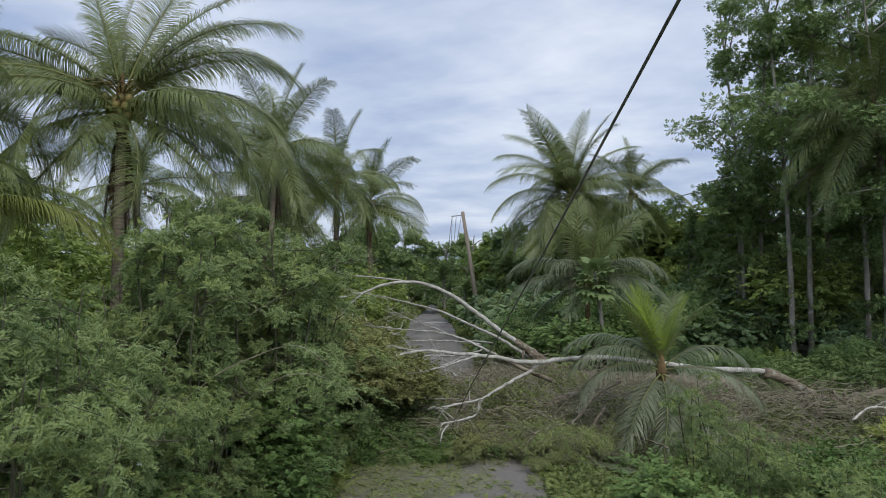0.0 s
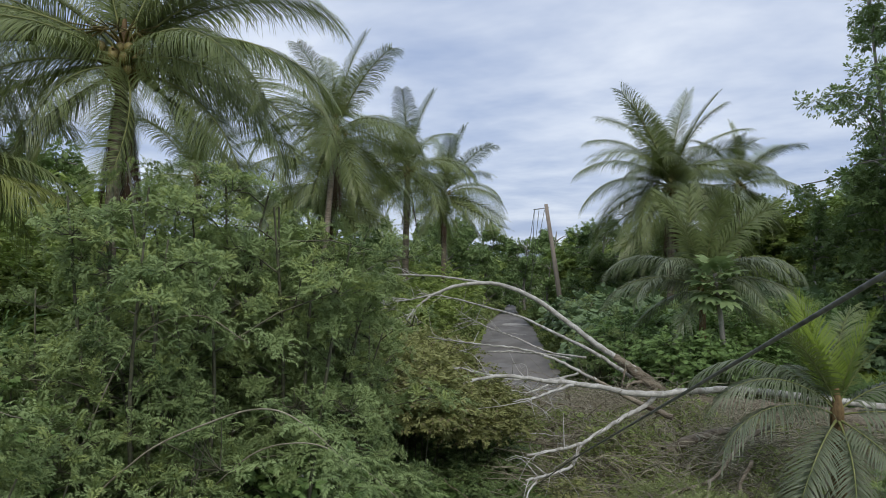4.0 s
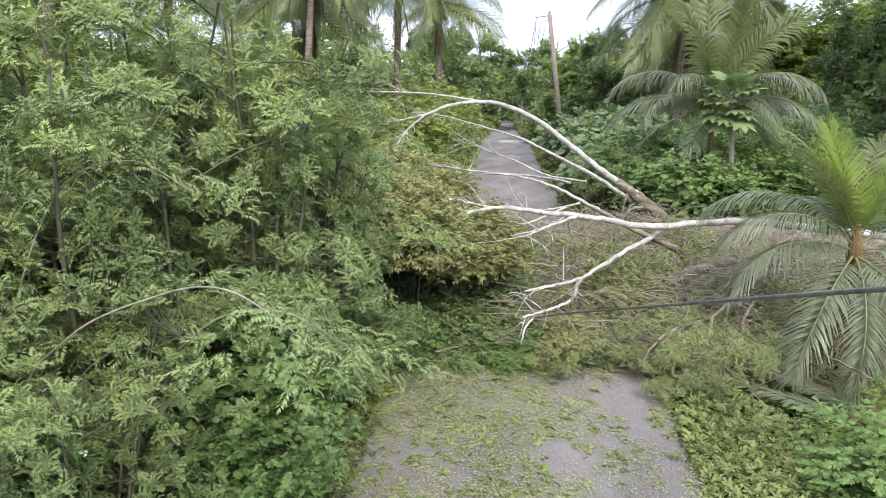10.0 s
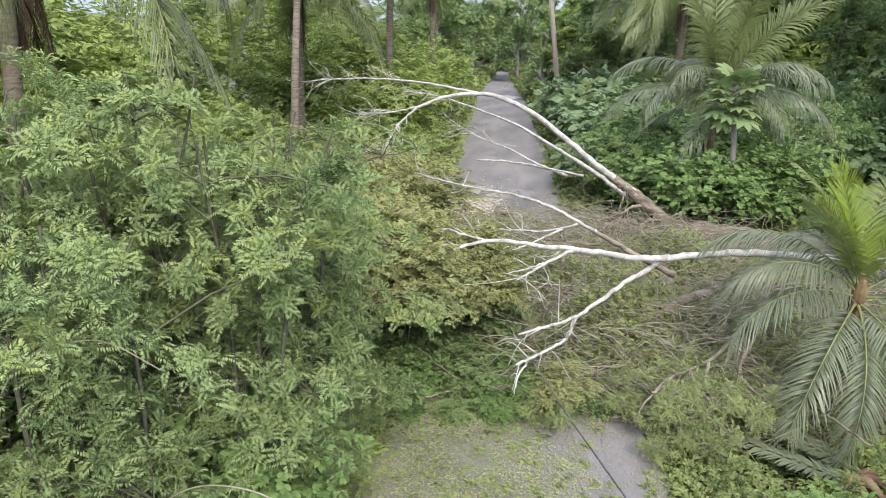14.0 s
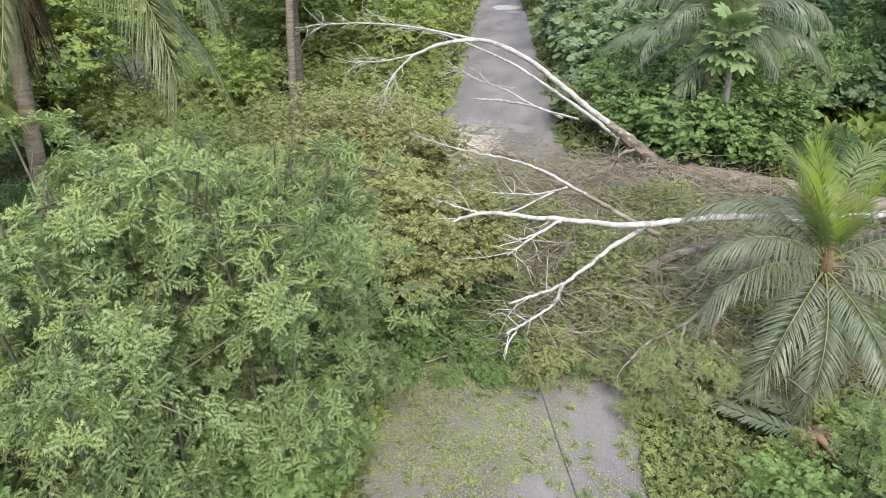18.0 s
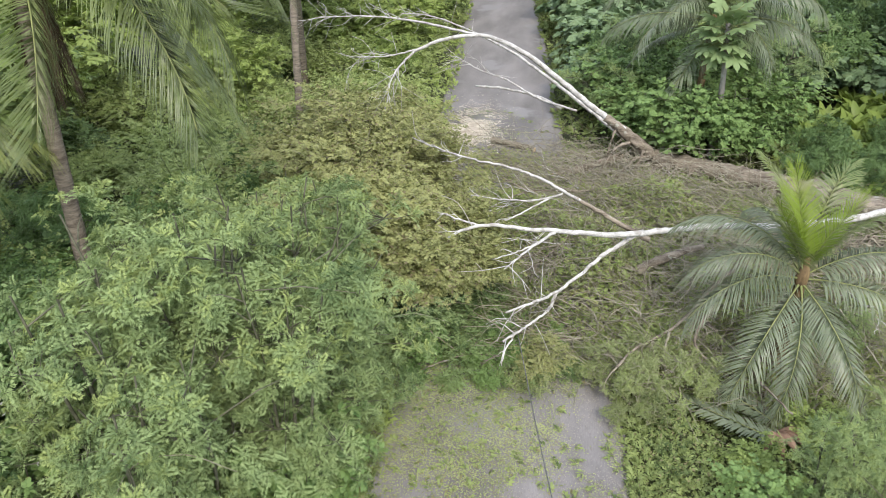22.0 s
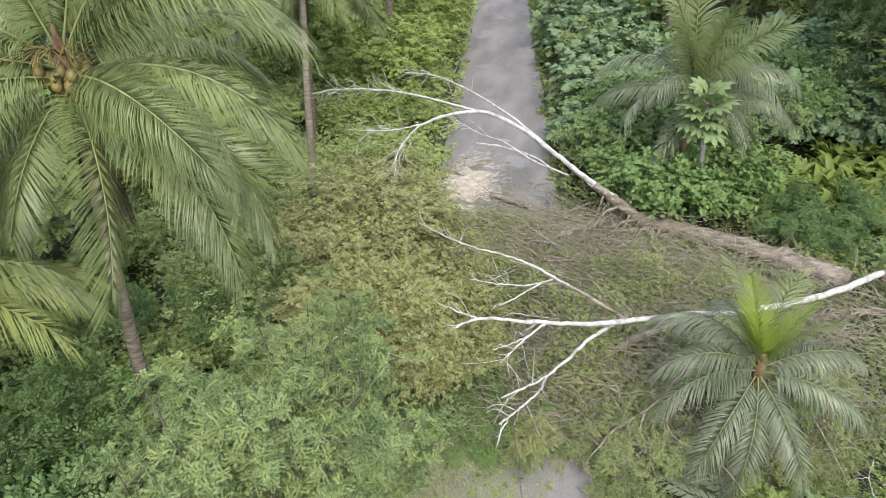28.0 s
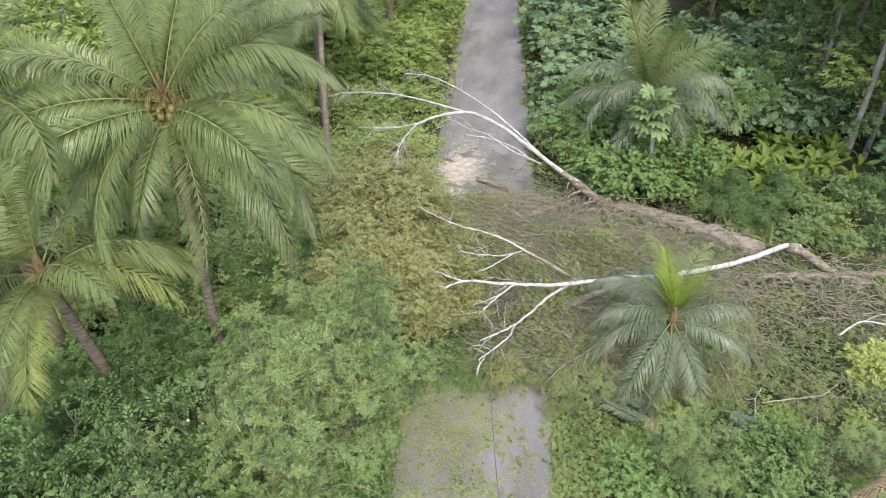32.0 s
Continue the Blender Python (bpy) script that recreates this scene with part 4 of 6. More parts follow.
# ---- an arching shrub that hangs over the lane ----
def arching_shrub():
    r_ = np.random.default_rng(77)
    root = thing("arching_shrub", "feathery shrub with long bare stems arching over the lane", "shrub")
    lines = [[(-1.9, 8.6, 0), (-1.7, 8.5, 1.7), (-1.2, 8.4, 2.3), (-0.55, 8.3, 2.62), (-0.15, 8.2, 2.72), (0.1, 8.2, 2.62), (0.3, 8.3, 2.4)],
             [(-1.9, 9.3, 0), (-1.5, 9.3, 1.4), (-0.9, 9.2, 2.1), (-0.35, 9.1, 2.3), (0.1, 9.0, 2.2), (0.45, 9.0, 1.95)],
             [(-2.4, 7.6, 0), (-2.3, 7.5, 1.2), (-2.1, 7.5, 2.3), (-1.75, 7.6, 2.75), (-1.4, 7.7, 2.7)],
             [(-2.3, 8.6, 0), (-2.1, 8.7, 1.6), (-1.7, 8.9, 2.9), (-1.2, 9.0, 3.2), (-0.8, 9.1, 3.0)],
             [(-2.0, 11.6, 0), (-1.4, 11.8, 1.5), (-0.7, 12.2, 2.1), (-0.3, 12.5, 2.15), (0.1, 12.7, 1.95)]]
    lp, ld = [], []
    for q in lines:
        ln = smooth_line(q, 8)
        v, f = tube(ln, np.linspace(0.008, 0.003, len(ln)), 6)
        piece("stem", mesh_of("arching_stem", [(v, f, M_TWIG)], True), root, "bare greyish arching stem")
        for _ in range(17):
            u = 0.55 + 0.45 * r_.random() ** 0.6
            p = ln[int(u * (len(ln) - 1))] + r_.normal(0, 0.1, 3) * [1, 1, 0.5]
            a = r_.uniform(-2.2, 2.2)
            ax = np.array([np.cos(a), np.sin(a), r_.normal(-0.1, 0.25)])
            ax /= np.linalg.norm(ax)
            h = np.cross(ax, [0, 0, 1.0])
            sl = r_.uniform(0.25, 0.5)
            for j in range(7):
                w = (j + 0.5) / 7
                lp.append(p + ax * sl * w - np.array([0, 0, 0.3 * sl * w * w]))
                ld.append(ax * 0.8 + h * (1 if j % 2 else -1) * r_.uniform(0.5, 1.1) + r_.normal(0, 0.15, 3) - [0, 0, 0.15])
    lp, ld = np.array(lp), np.array(ld)
    rot = frames_of(ld, np.tile([0.0, 0, 1], (len(lp), 1)) + r_.normal(0, 0.25, (len(lp), 3)))
    v, f = strewn(T_SOFT[0][0], T_SOFT[0][1], rot, lp, 0.1 * r_.uniform(0.65, 1.2, len(lp)))
    piece("foliage", mesh_of("arching_foliage", [(v, f, M_FEATHER)]), root)


arching_shrub()


# ---- palms ----
def frond_mesh(name, seed, L, e0, bend, pairs, leaf_l, mat, hang=0.35, vee=0.25, spread=1.0, fill=0.5):
    """A pinnate frond that starts at the origin, runs out along x and bends down: leaflets in a shallow V whose tips hang."""
    rng = np.random.default_rng(seed)
    s = np.linspace(0, 1, 18)
    th = e0 - bend * s ** 1.35
    step = L / 17
    x = np.concatenate([[0], np.cumsum(np.cos(th[:-1]) * step)])
    z = np.concatenate([[0], np.cumsum(np.sin(th[:-1]) * step)])
    yy = 0.07 * L * (s ** 2) * rng.normal(0, 1)
    line = np.stack([x, yy * np.ones(18), z], 1)
    rv_, rf_ = tube(line, np.interp(s, [0, 0.1, 1], [0.052, 0.027, 0.006]) * (L / 4), 5)
    t = np.gradient(line, axis=0)
    t /= np.linalg.norm(t, axis=1)[:, None]
    wide = 0.88 * L / pairs * fill
    vs, fs = [], []
    tone = rng.normal(0, 0.07, 8)
    for i in range(pairs):
        u = 0.12 + 0.88 * (i + 0.5) / pairs
        p = np.array([np.interp(u, s, line[:, c]) for c in range(3)])
        tg = np.array([np.interp(u, s, t[:, c]) for c in range(3)])
        tg /= np.linalg.norm(tg)
        nrm = np.cross(tg, [0, 1.0, 0])
        k = len(vs)
        vs += [p - tg * wide, p + tg * wide]
        if i:
            fs.append((last, k, k + 1))
        last = k + 1
        for side in (1, -1):
            ln = leaf_l * (0.42 + 0.58 * math.sin(math.pi * (0.14 + 0.74 * u))) * rng.uniform(0.86, 1.08)
            a = (np.interp(u, [0, 0.5, 1], [1.25, 0.98, 0.42]) + rng.normal(0, 0.06) + tone[int(u * 7.99)]) * spread
            d = tg * math.cos(a) + np.array([0, side, 0]) * math.sin(a) + nrm * vee * (1.1 - 0.5 * u)
            d = d / np.linalg.norm(d)
            w = tg * wide
            h = hang * ln * rng.uniform(0.6, 1.35)
            p1 = p + d * ln * 0.35 - [0, 0, h * 0.08]
            p2 = p + d * ln * 0.7 - [0, 0, h * 0.42]
            p3 = p + d * ln * (1 - 0.12 * hang) - [0, 0, h]
            b = len(vs)
            vs += [p1 + w * 1.05, p1 - w * 1.05, p2 + w * 0.8, p2 - w * 0.8, p3]
            fs += [(k, k + 1, b), (k, b, b + 1), (b + 1, b, b + 2), (b + 1, b + 2, b + 3), (b + 3, b + 2, b + 4)]
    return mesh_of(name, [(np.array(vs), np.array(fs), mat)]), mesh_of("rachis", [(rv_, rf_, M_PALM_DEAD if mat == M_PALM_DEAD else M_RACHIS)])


def add_frond(root, fm, m, label="", name="frond"):
    """A frond under its palm, with its rib as a part of its own."""
    ob = piece(name, fm[0], root, label, m)
    piece("rachis", fm[1], ob)
    return ob


ELEV = [1.38, 1.12, 0.88, 0.58, 0.22, -0.2, -0.68]
BEND = [0.5, 0.95, 1.35, 1.6, 1.55, 1.2, 0.75]
HANG = [0.3, 0.4, 0.5, 0.6, 0.65, 0.6, 0.5]
FRONDS = [[frond_mesh("frond", 100 + 10 * k + i, 4.2, ELEV[k] + 0.1 * i, BEND[k] * (1 - 0.15 * i), 168, 0.98, M_PALM, HANG[k], 0.3 if k < 3 else 0.12, fill=0.42) for i in range(2)] for k in range(7)]
FROND_YELLOW = frond_mesh("frond", 190, 3.9, 0.38, 1.2, 150, 0.88, M_PALM_Y, 0.6, 0.15, fill=0.42)
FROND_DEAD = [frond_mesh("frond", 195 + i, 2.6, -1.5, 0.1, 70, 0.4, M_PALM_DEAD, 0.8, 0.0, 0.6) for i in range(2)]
# spear, upright dark, arching, outer and hanging fronds of a young palm
YOUNG = [[frond_mesh("frond", 200 + 10 * k + i, ln_, e, b, n_, ll, m, hg, ve, sp, 0.38) for i in range(2)]
         for k, (e, b, m, ll, ln_, hg, ve, sp, n_) in enumerate([(1.45, 0.35, M_PALM_LIME, 0.52, 1.65, 0.12, 0.2, 0.74, 70), (1.36, 0.6, M_PALM, 0.78, 2.4, 0.3, 0.1, 1.0, 84), (0.8, 1.6, M_PALM_GREY, 0.58, 2.2, 0.75, 0.1, 0.95, 80),
                                                                 (0.35, 1.35, M_PALM_GREY, 0.56, 2.2, 0.6, 0.05, 0.95, 76), (-0.25, 1.0, M_PALM_GREY, 0.52, 2.25, 0.45, 0.0, 0.9, 74)])]


def nut_mesh():
    bm = bmesh.new()
    bmesh.ops.create_icosphere(bm, subdivisions=2, radius=0.078)
    for v in bm.verts:
        v.co.z *= 1.25
    me = bpy.data.meshes.new("coconut")
    bm.to_mesh(me)
    bm.free()
    for p in me.polygons:
        p.use_smooth = True
    me.materials.append(M_NUT)
    return me


NUT = nut_mesh()


def palm(label, base, crown, seed, size=1.0, fronds=26, nuts=9, dead=0, trunk_r=0.14, curve=0.3, extra=(), crown_fall=0.8, lowest=6, open_to=None, crown_plan=()):
    """A coconut palm: ringed trunk, fibrous sheath, fronds in a spiral and a bunch of nuts."""
    rng = np.random.default_rng(seed)
    base, crown = np.array(base, float), np.array(crown, float)
    root = thing("coconut_palm", label, "palm tree", pose(*base), "coconut palms")
    top = crown - base
    mid = top * 0.5 + np.array([top[0] * -0.25 * curve, top[1] * -0.25 * curve, 0])
    line = smooth_line([[0, 0, -0.2], mid, top], 22)
    n = len(line)
    rad = np.linspace(trunk_r * 1.12, trunk_r * 0.78, n) * (1 + 0.06 * (np.arange(n) % 2))
    rad[:3] *= [1.5, 1.25, 1.1]
    v, f = tube(line, rad, 10, rng, 0.015)
    piece("trunk", mesh_of("palm_trunk", [(v, f, M_TRUNK_PALM)], True), root)
    ln = top / np.linalg.norm(top)
    sh = np.array([top - [0, 0, 0.35], top, top + [0, 0, 0.3], top + [0, 0, 0.75]])
    v, f = tube(smooth_line(sh, 3), np.interp(np.linspace(0, 1, 10), [0, 0.3, 0.6, 1], [0.15, 0.22, 0.15, 0.03]) * size, 9, rng, 0.12)
    piece("sheath", mesh_of("palm_sheath", [(v, f, M_SHEATH)]), root)
    for i in range(len(crown_plan) or fronds):
        u = (i + 0.5) / (len(crown_plan) or fronds)
        k = min(lowest, int(u ** crown_fall * 7))
        me = FRONDS[k][i % 2]
        a = i * 137.5 + rng.normal(0, 9)
        grow = size * rng.uniform(0.85, 1.08)
        if crown_plan:
            k, a, grow = crown_plan[i]
            me, grow = FRONDS[k][i % 2], size * grow
        m = Matrix.Translation(Vector(top) + Vector((0, 0, 0.28 - 0.35 * u))) @ pose(0, 0, 0, 0, rng.normal(0, 5), a) @ pose(0, 0, 0, rng.normal(0, 22), 0, 0) @ Matrix.Scale(grow, 4)
        add_frond(root, me, m)
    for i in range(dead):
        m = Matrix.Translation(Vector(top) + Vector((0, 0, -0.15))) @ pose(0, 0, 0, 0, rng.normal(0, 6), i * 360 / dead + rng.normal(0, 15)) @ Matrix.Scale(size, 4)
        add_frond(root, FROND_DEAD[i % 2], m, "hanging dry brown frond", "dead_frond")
    for me, a, e in extra:
        add_frond(root, me, Matrix.Translation(Vector(top) + Vector((0, 0, 0.1))) @ pose(0, 0, 0, 0, e, a) @ Matrix.Scale(size, 4), "yellowing frond" if me == FROND_YELLOW else "")
    for i in range(9):
        a = i * 0.7 + rng.normal(0, 0.2)
        q = np.array([math.cos(a), math.sin(a), 0.0])
        v, f = tube(smooth_line([top - [0, 0, 0.1], top + q * 0.2 + [0, 0, 0.12], top + q * 0.5 + [0, 0, -0.05 + 0.4 * rng.random()]], 3), [0.07, 0.06, 0.05, 0.045, 0.04, 0.03, 0.015], 5, rng, 0.1)
        piece("leaf_base", mesh_of("palm_leaf_base", [(v, f, M_SHEATH if i % 2 else M_RACHIS)]), root)
    for i in range(5 if open_to is not None else 0):
        a = radians(open_to) + (i - 2) * 0.5
        q = np.array([math.cos(a), math.sin(a), 0.0])
        sprays = [tube(smooth_line([top + [0, 0, 0.3], top + q * 0.28 + [0, 0, 0.5], top + q * (0.5 + 0.1 * rng.random()) + rng.normal(0, 0.1, 3) + [0, 0, 0.42]], 3), np.linspace(0.016, 0.009, 7), 4, cap=False) for _ in range(9)]
        v, f = joined(sprays)
        piece("flower_spray", mesh_of("palm_flower_spray", [(v, f, M_NUT)]), root, "straw-yellow flower spray")
    for i in range(nuts):
        a, d = (i // 4) * 2.1 + rng.normal(0, 0.35), rng.uniform(0.18, 0.45)
        if open_to is not None and i % 2:
            a = radians(open_to) + rng.normal(0, 0.6)
        piece("coconut", NUT, root, m=Matrix.Translation(Vector(top) + Vector((d * math.cos(a), d * math.sin(a), 0.26 - 0.46 * rng.random()))))
    return root


# fronds of the tall palm: (age, bearing, scale); its crown is open where the nuts hang
TALL_CROWN = [(0, 110, 0.9), (0, 60, 0.85), (0, 165, 0.9), (1, 88, 1.0), (1, 140, 1.0), (1, 40, 1.0), (1, 185, 0.95), (2, 62, 1.0), (2, 118, 1.0), (2, 28, 1.05), (2, 206, 1.0), (2, 160, 1.0),
              (3, 10, 1.0), (3, 92, 1.0), (3, 218, 1.0), (3, 45, 1.0), (3, 185, 1.0), (4, -8, 0.95), (4, 234, 0.92), (4, 135, 1.0), (4, 70, 1.0), (5, -30, 0.92), (5, 246, 0.95), (5, 8, 1.0), (5, 228, 1.0), (4, -24, 0.95), (4, 250, 0.9), (6, 20, 1.0), (6, 215, 0.95), (6, -18, 0.9), (6, 252, 0.85), (5, -12, 1.05), (4, 0, 1.05), (5, -78, 0.68), (6, -112, 0.66)]
palm("tall coconut palm with a bunch of green nuts above the shrubs", (-4.55, 11.95, 0), (-5.42, 13.45, 6.65), 1, 0.85, 0, 30, dead=10, trunk_r=0.105, open_to=-68, crown_plan=TALL_CROWN)
palm("slim coconut palm leaning among the roadside bushes", (-5.0, 19.9, 0), (-6.35, 24.2, 7.8), 2, 0.8, 24, 8, dead=4, trunk_r=0.09, curve=0.6, crown_fall=0.66)
palm("coconut palm with a skirt of dry hanging fronds", (-7.5, 26.0, 0), (-7.5, 26.4, 6.4), 3, 0.84, 24, 4, dead=10, crown_fall=0.6)
palm("coconut palm farther along the lane", (-6.4, 32.0, 0), (-6.3, 32.0, 7.8), 4, 0.86, 26, 6, dead=4, crown_fall=0.6)
palm("coconut palm farther along the lane", (-6.6, 40.0, 0), (-6.55, 40.0, 7.7), 5, 0.9, 26, 6, dead=4, crown_fall=0.62)
palm("short coconut palm with yellowing lower fronds", (-6.1, 10.85, 0), (-6.95, 10.8, 4.35), 6, 0.7, 11, 8, trunk_r=0.12, curve=0.2, lowest=3, extra=((FROND_YELLOW, 6, 0), (FROND_YELLOW, -62, 16), (FROND_YELLOW, 24, 0), (FROND_YELLOW, 42, 4)))
palm("coconut palm in the grove behind the shrubs", (-14.4, 29.4, 0), (-15.6, 31.0, 7.6), 7, 1.0, 22, 6, trunk_r=0.13)
palm("dense coconut palm standing over the thicket across the lane", (4.8, 38.2, 0), (4.9, 38.6, 7.7), 8, 1.15, 44, 8, dead=8, trunk_r=0.17, crown_fall=0.8)
palm("smaller palm behind the thicket", (9.2, 46, 0), (9.2, 46, 8.6), 9, 0.9, 22, 4)
palm("coconut palm at the edge of the grove", (-8.7, 12.1, 0), (-9.0, 12.3, 6.9), 10, 0.95, 22, 6)


palm("tall dark palm among the forest trees", (16.2, 28.4, 0), (14.6, 26.6, 9.3), 11, 1.0, 24, 4, trunk_r=0.1)


def young_palm(label, base, seed, size, top, fronds):
    """A young coconut palm: short leaning trunk, upright yellow-green spear leaves, drooping outer fronds. fronds: (kind, bearing, tilt, scale)."""
    rng = np.random.default_rng(seed)
    root = thing("young_palm", label, "palm tree", pose(*base))
    top = np.array(top, float)
    line = smooth_line([[0, 0, -0.15], top * 0.5 + [0.04, 0.03, 0], top], 10)
    v, f = tube(line, np.linspace(0.12, 0.075, len(line)) * (1 + 0.08 * (np.arange(len(line)) % 2)), 9, rng, 0.03)
    piece("trunk", mesh_of("young_palm_trunk", [(v, f, M_SHEATH)], True), root)
    v, f = tube(smooth_line([top - [0, 0, 0.22], top, top + [0, 0, 0.35]], 4), np.interp(np.linspace(0, 1, 9), [0, 0.45, 1], [0.085, 0.11, 0.03]) * size, 8, rng, 0.14)
    piece("sheath", mesh_of("young_palm_sheath", [(v, f, M_SHEATH)]), root, "brown-yellow fibrous crown base")
    for i, (k, a, e, c) in enumerate(fronds):
        m = Matrix.Translation(Vector(top) + Vector((0, 0, 0.12 - 0.05 * k))) @ pose(0, 0, 0, 0, e, a) @ pose(0, 0, 0, rng.normal(0, 14), 0, 0) @ Matrix.Scale(size * c, 4)
        add_frond(root, YOUNG[k][i % 2], m, "bright yellow-green spear frond" if k == 0 else "")
    return root


young_palm("young coconut palm with yellow-green spear leaves amid fallen branches", (4.9, 15.2, -0.5), 21, 1.0, (0.1, 0.2, 2.08),
           [(0, 95, 0, 0.95), (0, 165, 9, 0.92), (0, 15, 8, 0.85), (0, 205, 15, 0.8), (1, 150, 12, 0.78), (1, 50, 12, 0.74), (1, 205, 14, 0.7), (1, -20, 10, 0.66), (2, 165, -4, 0.95), (2, 12, 6, 0.9), (2, 110, 0, 0.85), (2, 192, 4, 0.9),
            (3, 208, 0, 0.95), (3, -14, 4, 0.9), (4, -118, 0, 1.0), (4, -90, 8, 1.0), (4, -64, 0, 0.95)])
young_palm("young coconut palm in dense roadside undergrowth", (4.35, 24.6, 0), 22, 1.2, (0.05, 0.0, 3.3),
           [(1, 80, -10, 1.0), (1, 140, 0, 1.0), (1, 20, 0, 1.0), (1, -70, -4, 0.9), (1, 200, 4, 0.95), (2, 170, 0, 1.05), (2, 5, 0, 1.05), (2, 60, 0, 1.0), (2, 115, 0, 1.0), (2, -40, 0, 0.95),
            (2, 235, 0, 0.95), (3, 185, 0, 1.05), (3, -15, 0, 1.05), (3, -60, 0, 1.0), (3, 215, 0, 1.0), (3, 40, 0, 1.0), (4, 150, 0, 1.0), (4, -100, 0, 0.9), (4, 20, 0, 0.95)])


# ---- fallen trees ----
def limb(name, pts, r0, r1, mat, parent, seed, sides=8, label="", rough=0.04):
    r_ = np.random.default_rng(seed)
    line = smooth_line(pts, 7)
    if mat == M_WHITE_BARK:
        r0, r1 = r0 * 0.76, r1 * 0.76
    line = line + r_.normal(0, 0.006, line.shape)
    v, f = tube(line, np.linspace(r0, r1, len(line)), sides, r_, rough)
    return piece(name, mesh_of(name, [(v, f, mat)], True), parent, label)


def twigs_on(name, lines, count, parent, mat, seed, length=0.7, r=0.008, droop=-0.1):
    """Thin side twigs that spring from the outer parts of the limbs."""
    r_ = np.random.default_rng(seed)
    parts = []
    for _ in range(count):
        ln = lines[r_.integers(len(lines))]
        u = r_.uniform(0.35, 1.0)
        i = int(u * (len(ln) - 1.001))
        p = ln[i] + (ln[min(i + 1, len(ln) - 1)] - ln[i]) * r_.random()
        t = ln[min(i + 1, len(ln) - 1)] - ln[i]
        t = t / (np.linalg.norm(t) + 1e-9)
        d = t * 0.8 + r_.normal(0, 0.5, 3) + [0, 0, 0.05]
        d /= np.linalg.norm(d)
        L = length * r_.uniform(0.4, 1.3)
        q = p + d * L * 0.5 + r_.normal(0, 0.05, 3)
        e = p + d * L + r_.normal(0, 0.1, 3) + [0, 0, droop * L]
        parts.append(tube(smooth_line([p, q, e], 3), np.linspace(r, r * 0.35, 7), 4, cap=False))
        if r_.random() < 0.6:
            g = q + (d + r_.normal(0, 0.5, 3)) * L * 0.4
            parts.append(tube(np.array([q, (q + g) / 2 + r_.normal(0, 0.03, 3), g]), [r * 0.6, r * 0.5, r * 0.25], 4, cap=False))
    v, f = joined(parts)
    ob = piece(name, mesh_of(name, [(v, f, mat)]), parent)
    return tagged(ob, kind="stuff")


A_MAIN = [(2.6, 21.95, 1.12), (2.38, 21.95, 1.29), (1.55, 21.98, 1.82), (0.73, 21.9, 2.45), (-0.09, 21.85, 3.0), (-0.99, 21.9, 3.29), (-1.87, 21.6, 3.24), (-2.6, 21.4, 2.95)]
A_UP = [(-1.05, 21.9, 3.29), (-2.28, 22.09, 3.44), (-3.41, 22.31, 3.5), (-4.53, 22.34, 3.48), (-5.4, 22.2, 3.4)]
A_LOW = [(-2.55, 21.42, 2.97), (-2.9, 21.0, 2.6), (-3.05, 20.4, 2.1)]
A_SIDE = [(-2.5, 21.45, 3.0), (-3.2, 21.3, 2.85), (-4.0, 21.2, 2.8)]
A_SPOT = [(2.42, 22.2, 1.0), (1.49, 22.55, 1.55), (0.51, 23.45, 1.9), (-0.58, 24.3, 2.3), (-1.87, 25.3, 2.55), (-3.1, 25.8, 2.8), (-4.0, 25.6, 2.9)]
A_STICK = [(1.3, 22.6, 1.4), (0.3, 23.2, 1.45), (-0.6, 23.6, 1.75), (-1.3, 23.5, 2.0), (-2.0, 23.6, 2.3)]
A_STUB = [(0.9, 23.0, 1.3), (0.2, 23.8, 1.3), (-0.8, 24.3, 1.3), (-1.6, 24.5, 1.24)]
A_TRUNK = [(8.0, 20.3, 0.42), (6.9, 20.95, 0.42), (5.5, 21.6, 0.4), (4.3, 22.0, 0.42), (3.4, 22.2, 0.47), (2.95, 22.02, 0.82), (2.38, 21.95, 1.27), (2.0, 21.96, 1.52)]
tree_a = thing("fallen_tree", "uprooted tree with brown trunk and pale arching limbs across the lane", "fallen tree")
limb("trunk", A_TRUNK, 0.31, 0.088, M_BROWN_BARK, tree_a, 1, 14, "brown furrowed trunk lying flat", 0.13)
limb("limb", A_MAIN, 0.112, 0.045, M_WHITE_BARK, tree_a, 2, 8, "pale arching main limb")
limb("limb", A_UP, 0.045, 0.014, M_WHITE_BARK, tree_a, 3, 6)
limb("limb", A_LOW, 0.04, 0.012, M_WHITE_BARK, tree_a, 4, 6)
limb("limb", A_SIDE, 0.032, 0.01, M_WHITE_BARK, tree_a, 5, 6)
limb("limb", A_SPOT, 0.07, 0.018, M_WHITE_BARK, tree_a, 6, 6, "mottled grey limb")
limb("limb", A_STICK, 0.04, 0.015, M_WHITE_BARK, tree_a, 7, 6)
limb("limb", A_STUB, 0.05, 0.035, M_WHITE_BARK, tree_a, 8, 6)
r_root = np.random.default_rng(51)
for k in range(14):
    p = np.array([r_root.uniform(2.3, 4.4), 22.0 + r_root.normal(0, 0.08), 0.0])
    p[2] = np.interp(p[0], [2.3, 2.95, 3.4, 4.4], [1.2, 0.8, 0.47, 0.42])
    d = np.array([r_root.uniform(-0.9, 0.5), -r_root.uniform(0.3, 1.0), 0.0]) * r_root.uniform(0.6, 1.3)
    limb("root", [p, p + d * 0.5 + [0, 0, r_root.uniform(-0.1, 0.1)], [p[0] + d[0], p[1] + d[1], r_root.uniform(0.05, 0.3)]], 0.045, 0.012, M_BROWN_BARK, tree_a, 60 + k, 6, "brown root and broken stem" if k == 0 else "", 0.1)
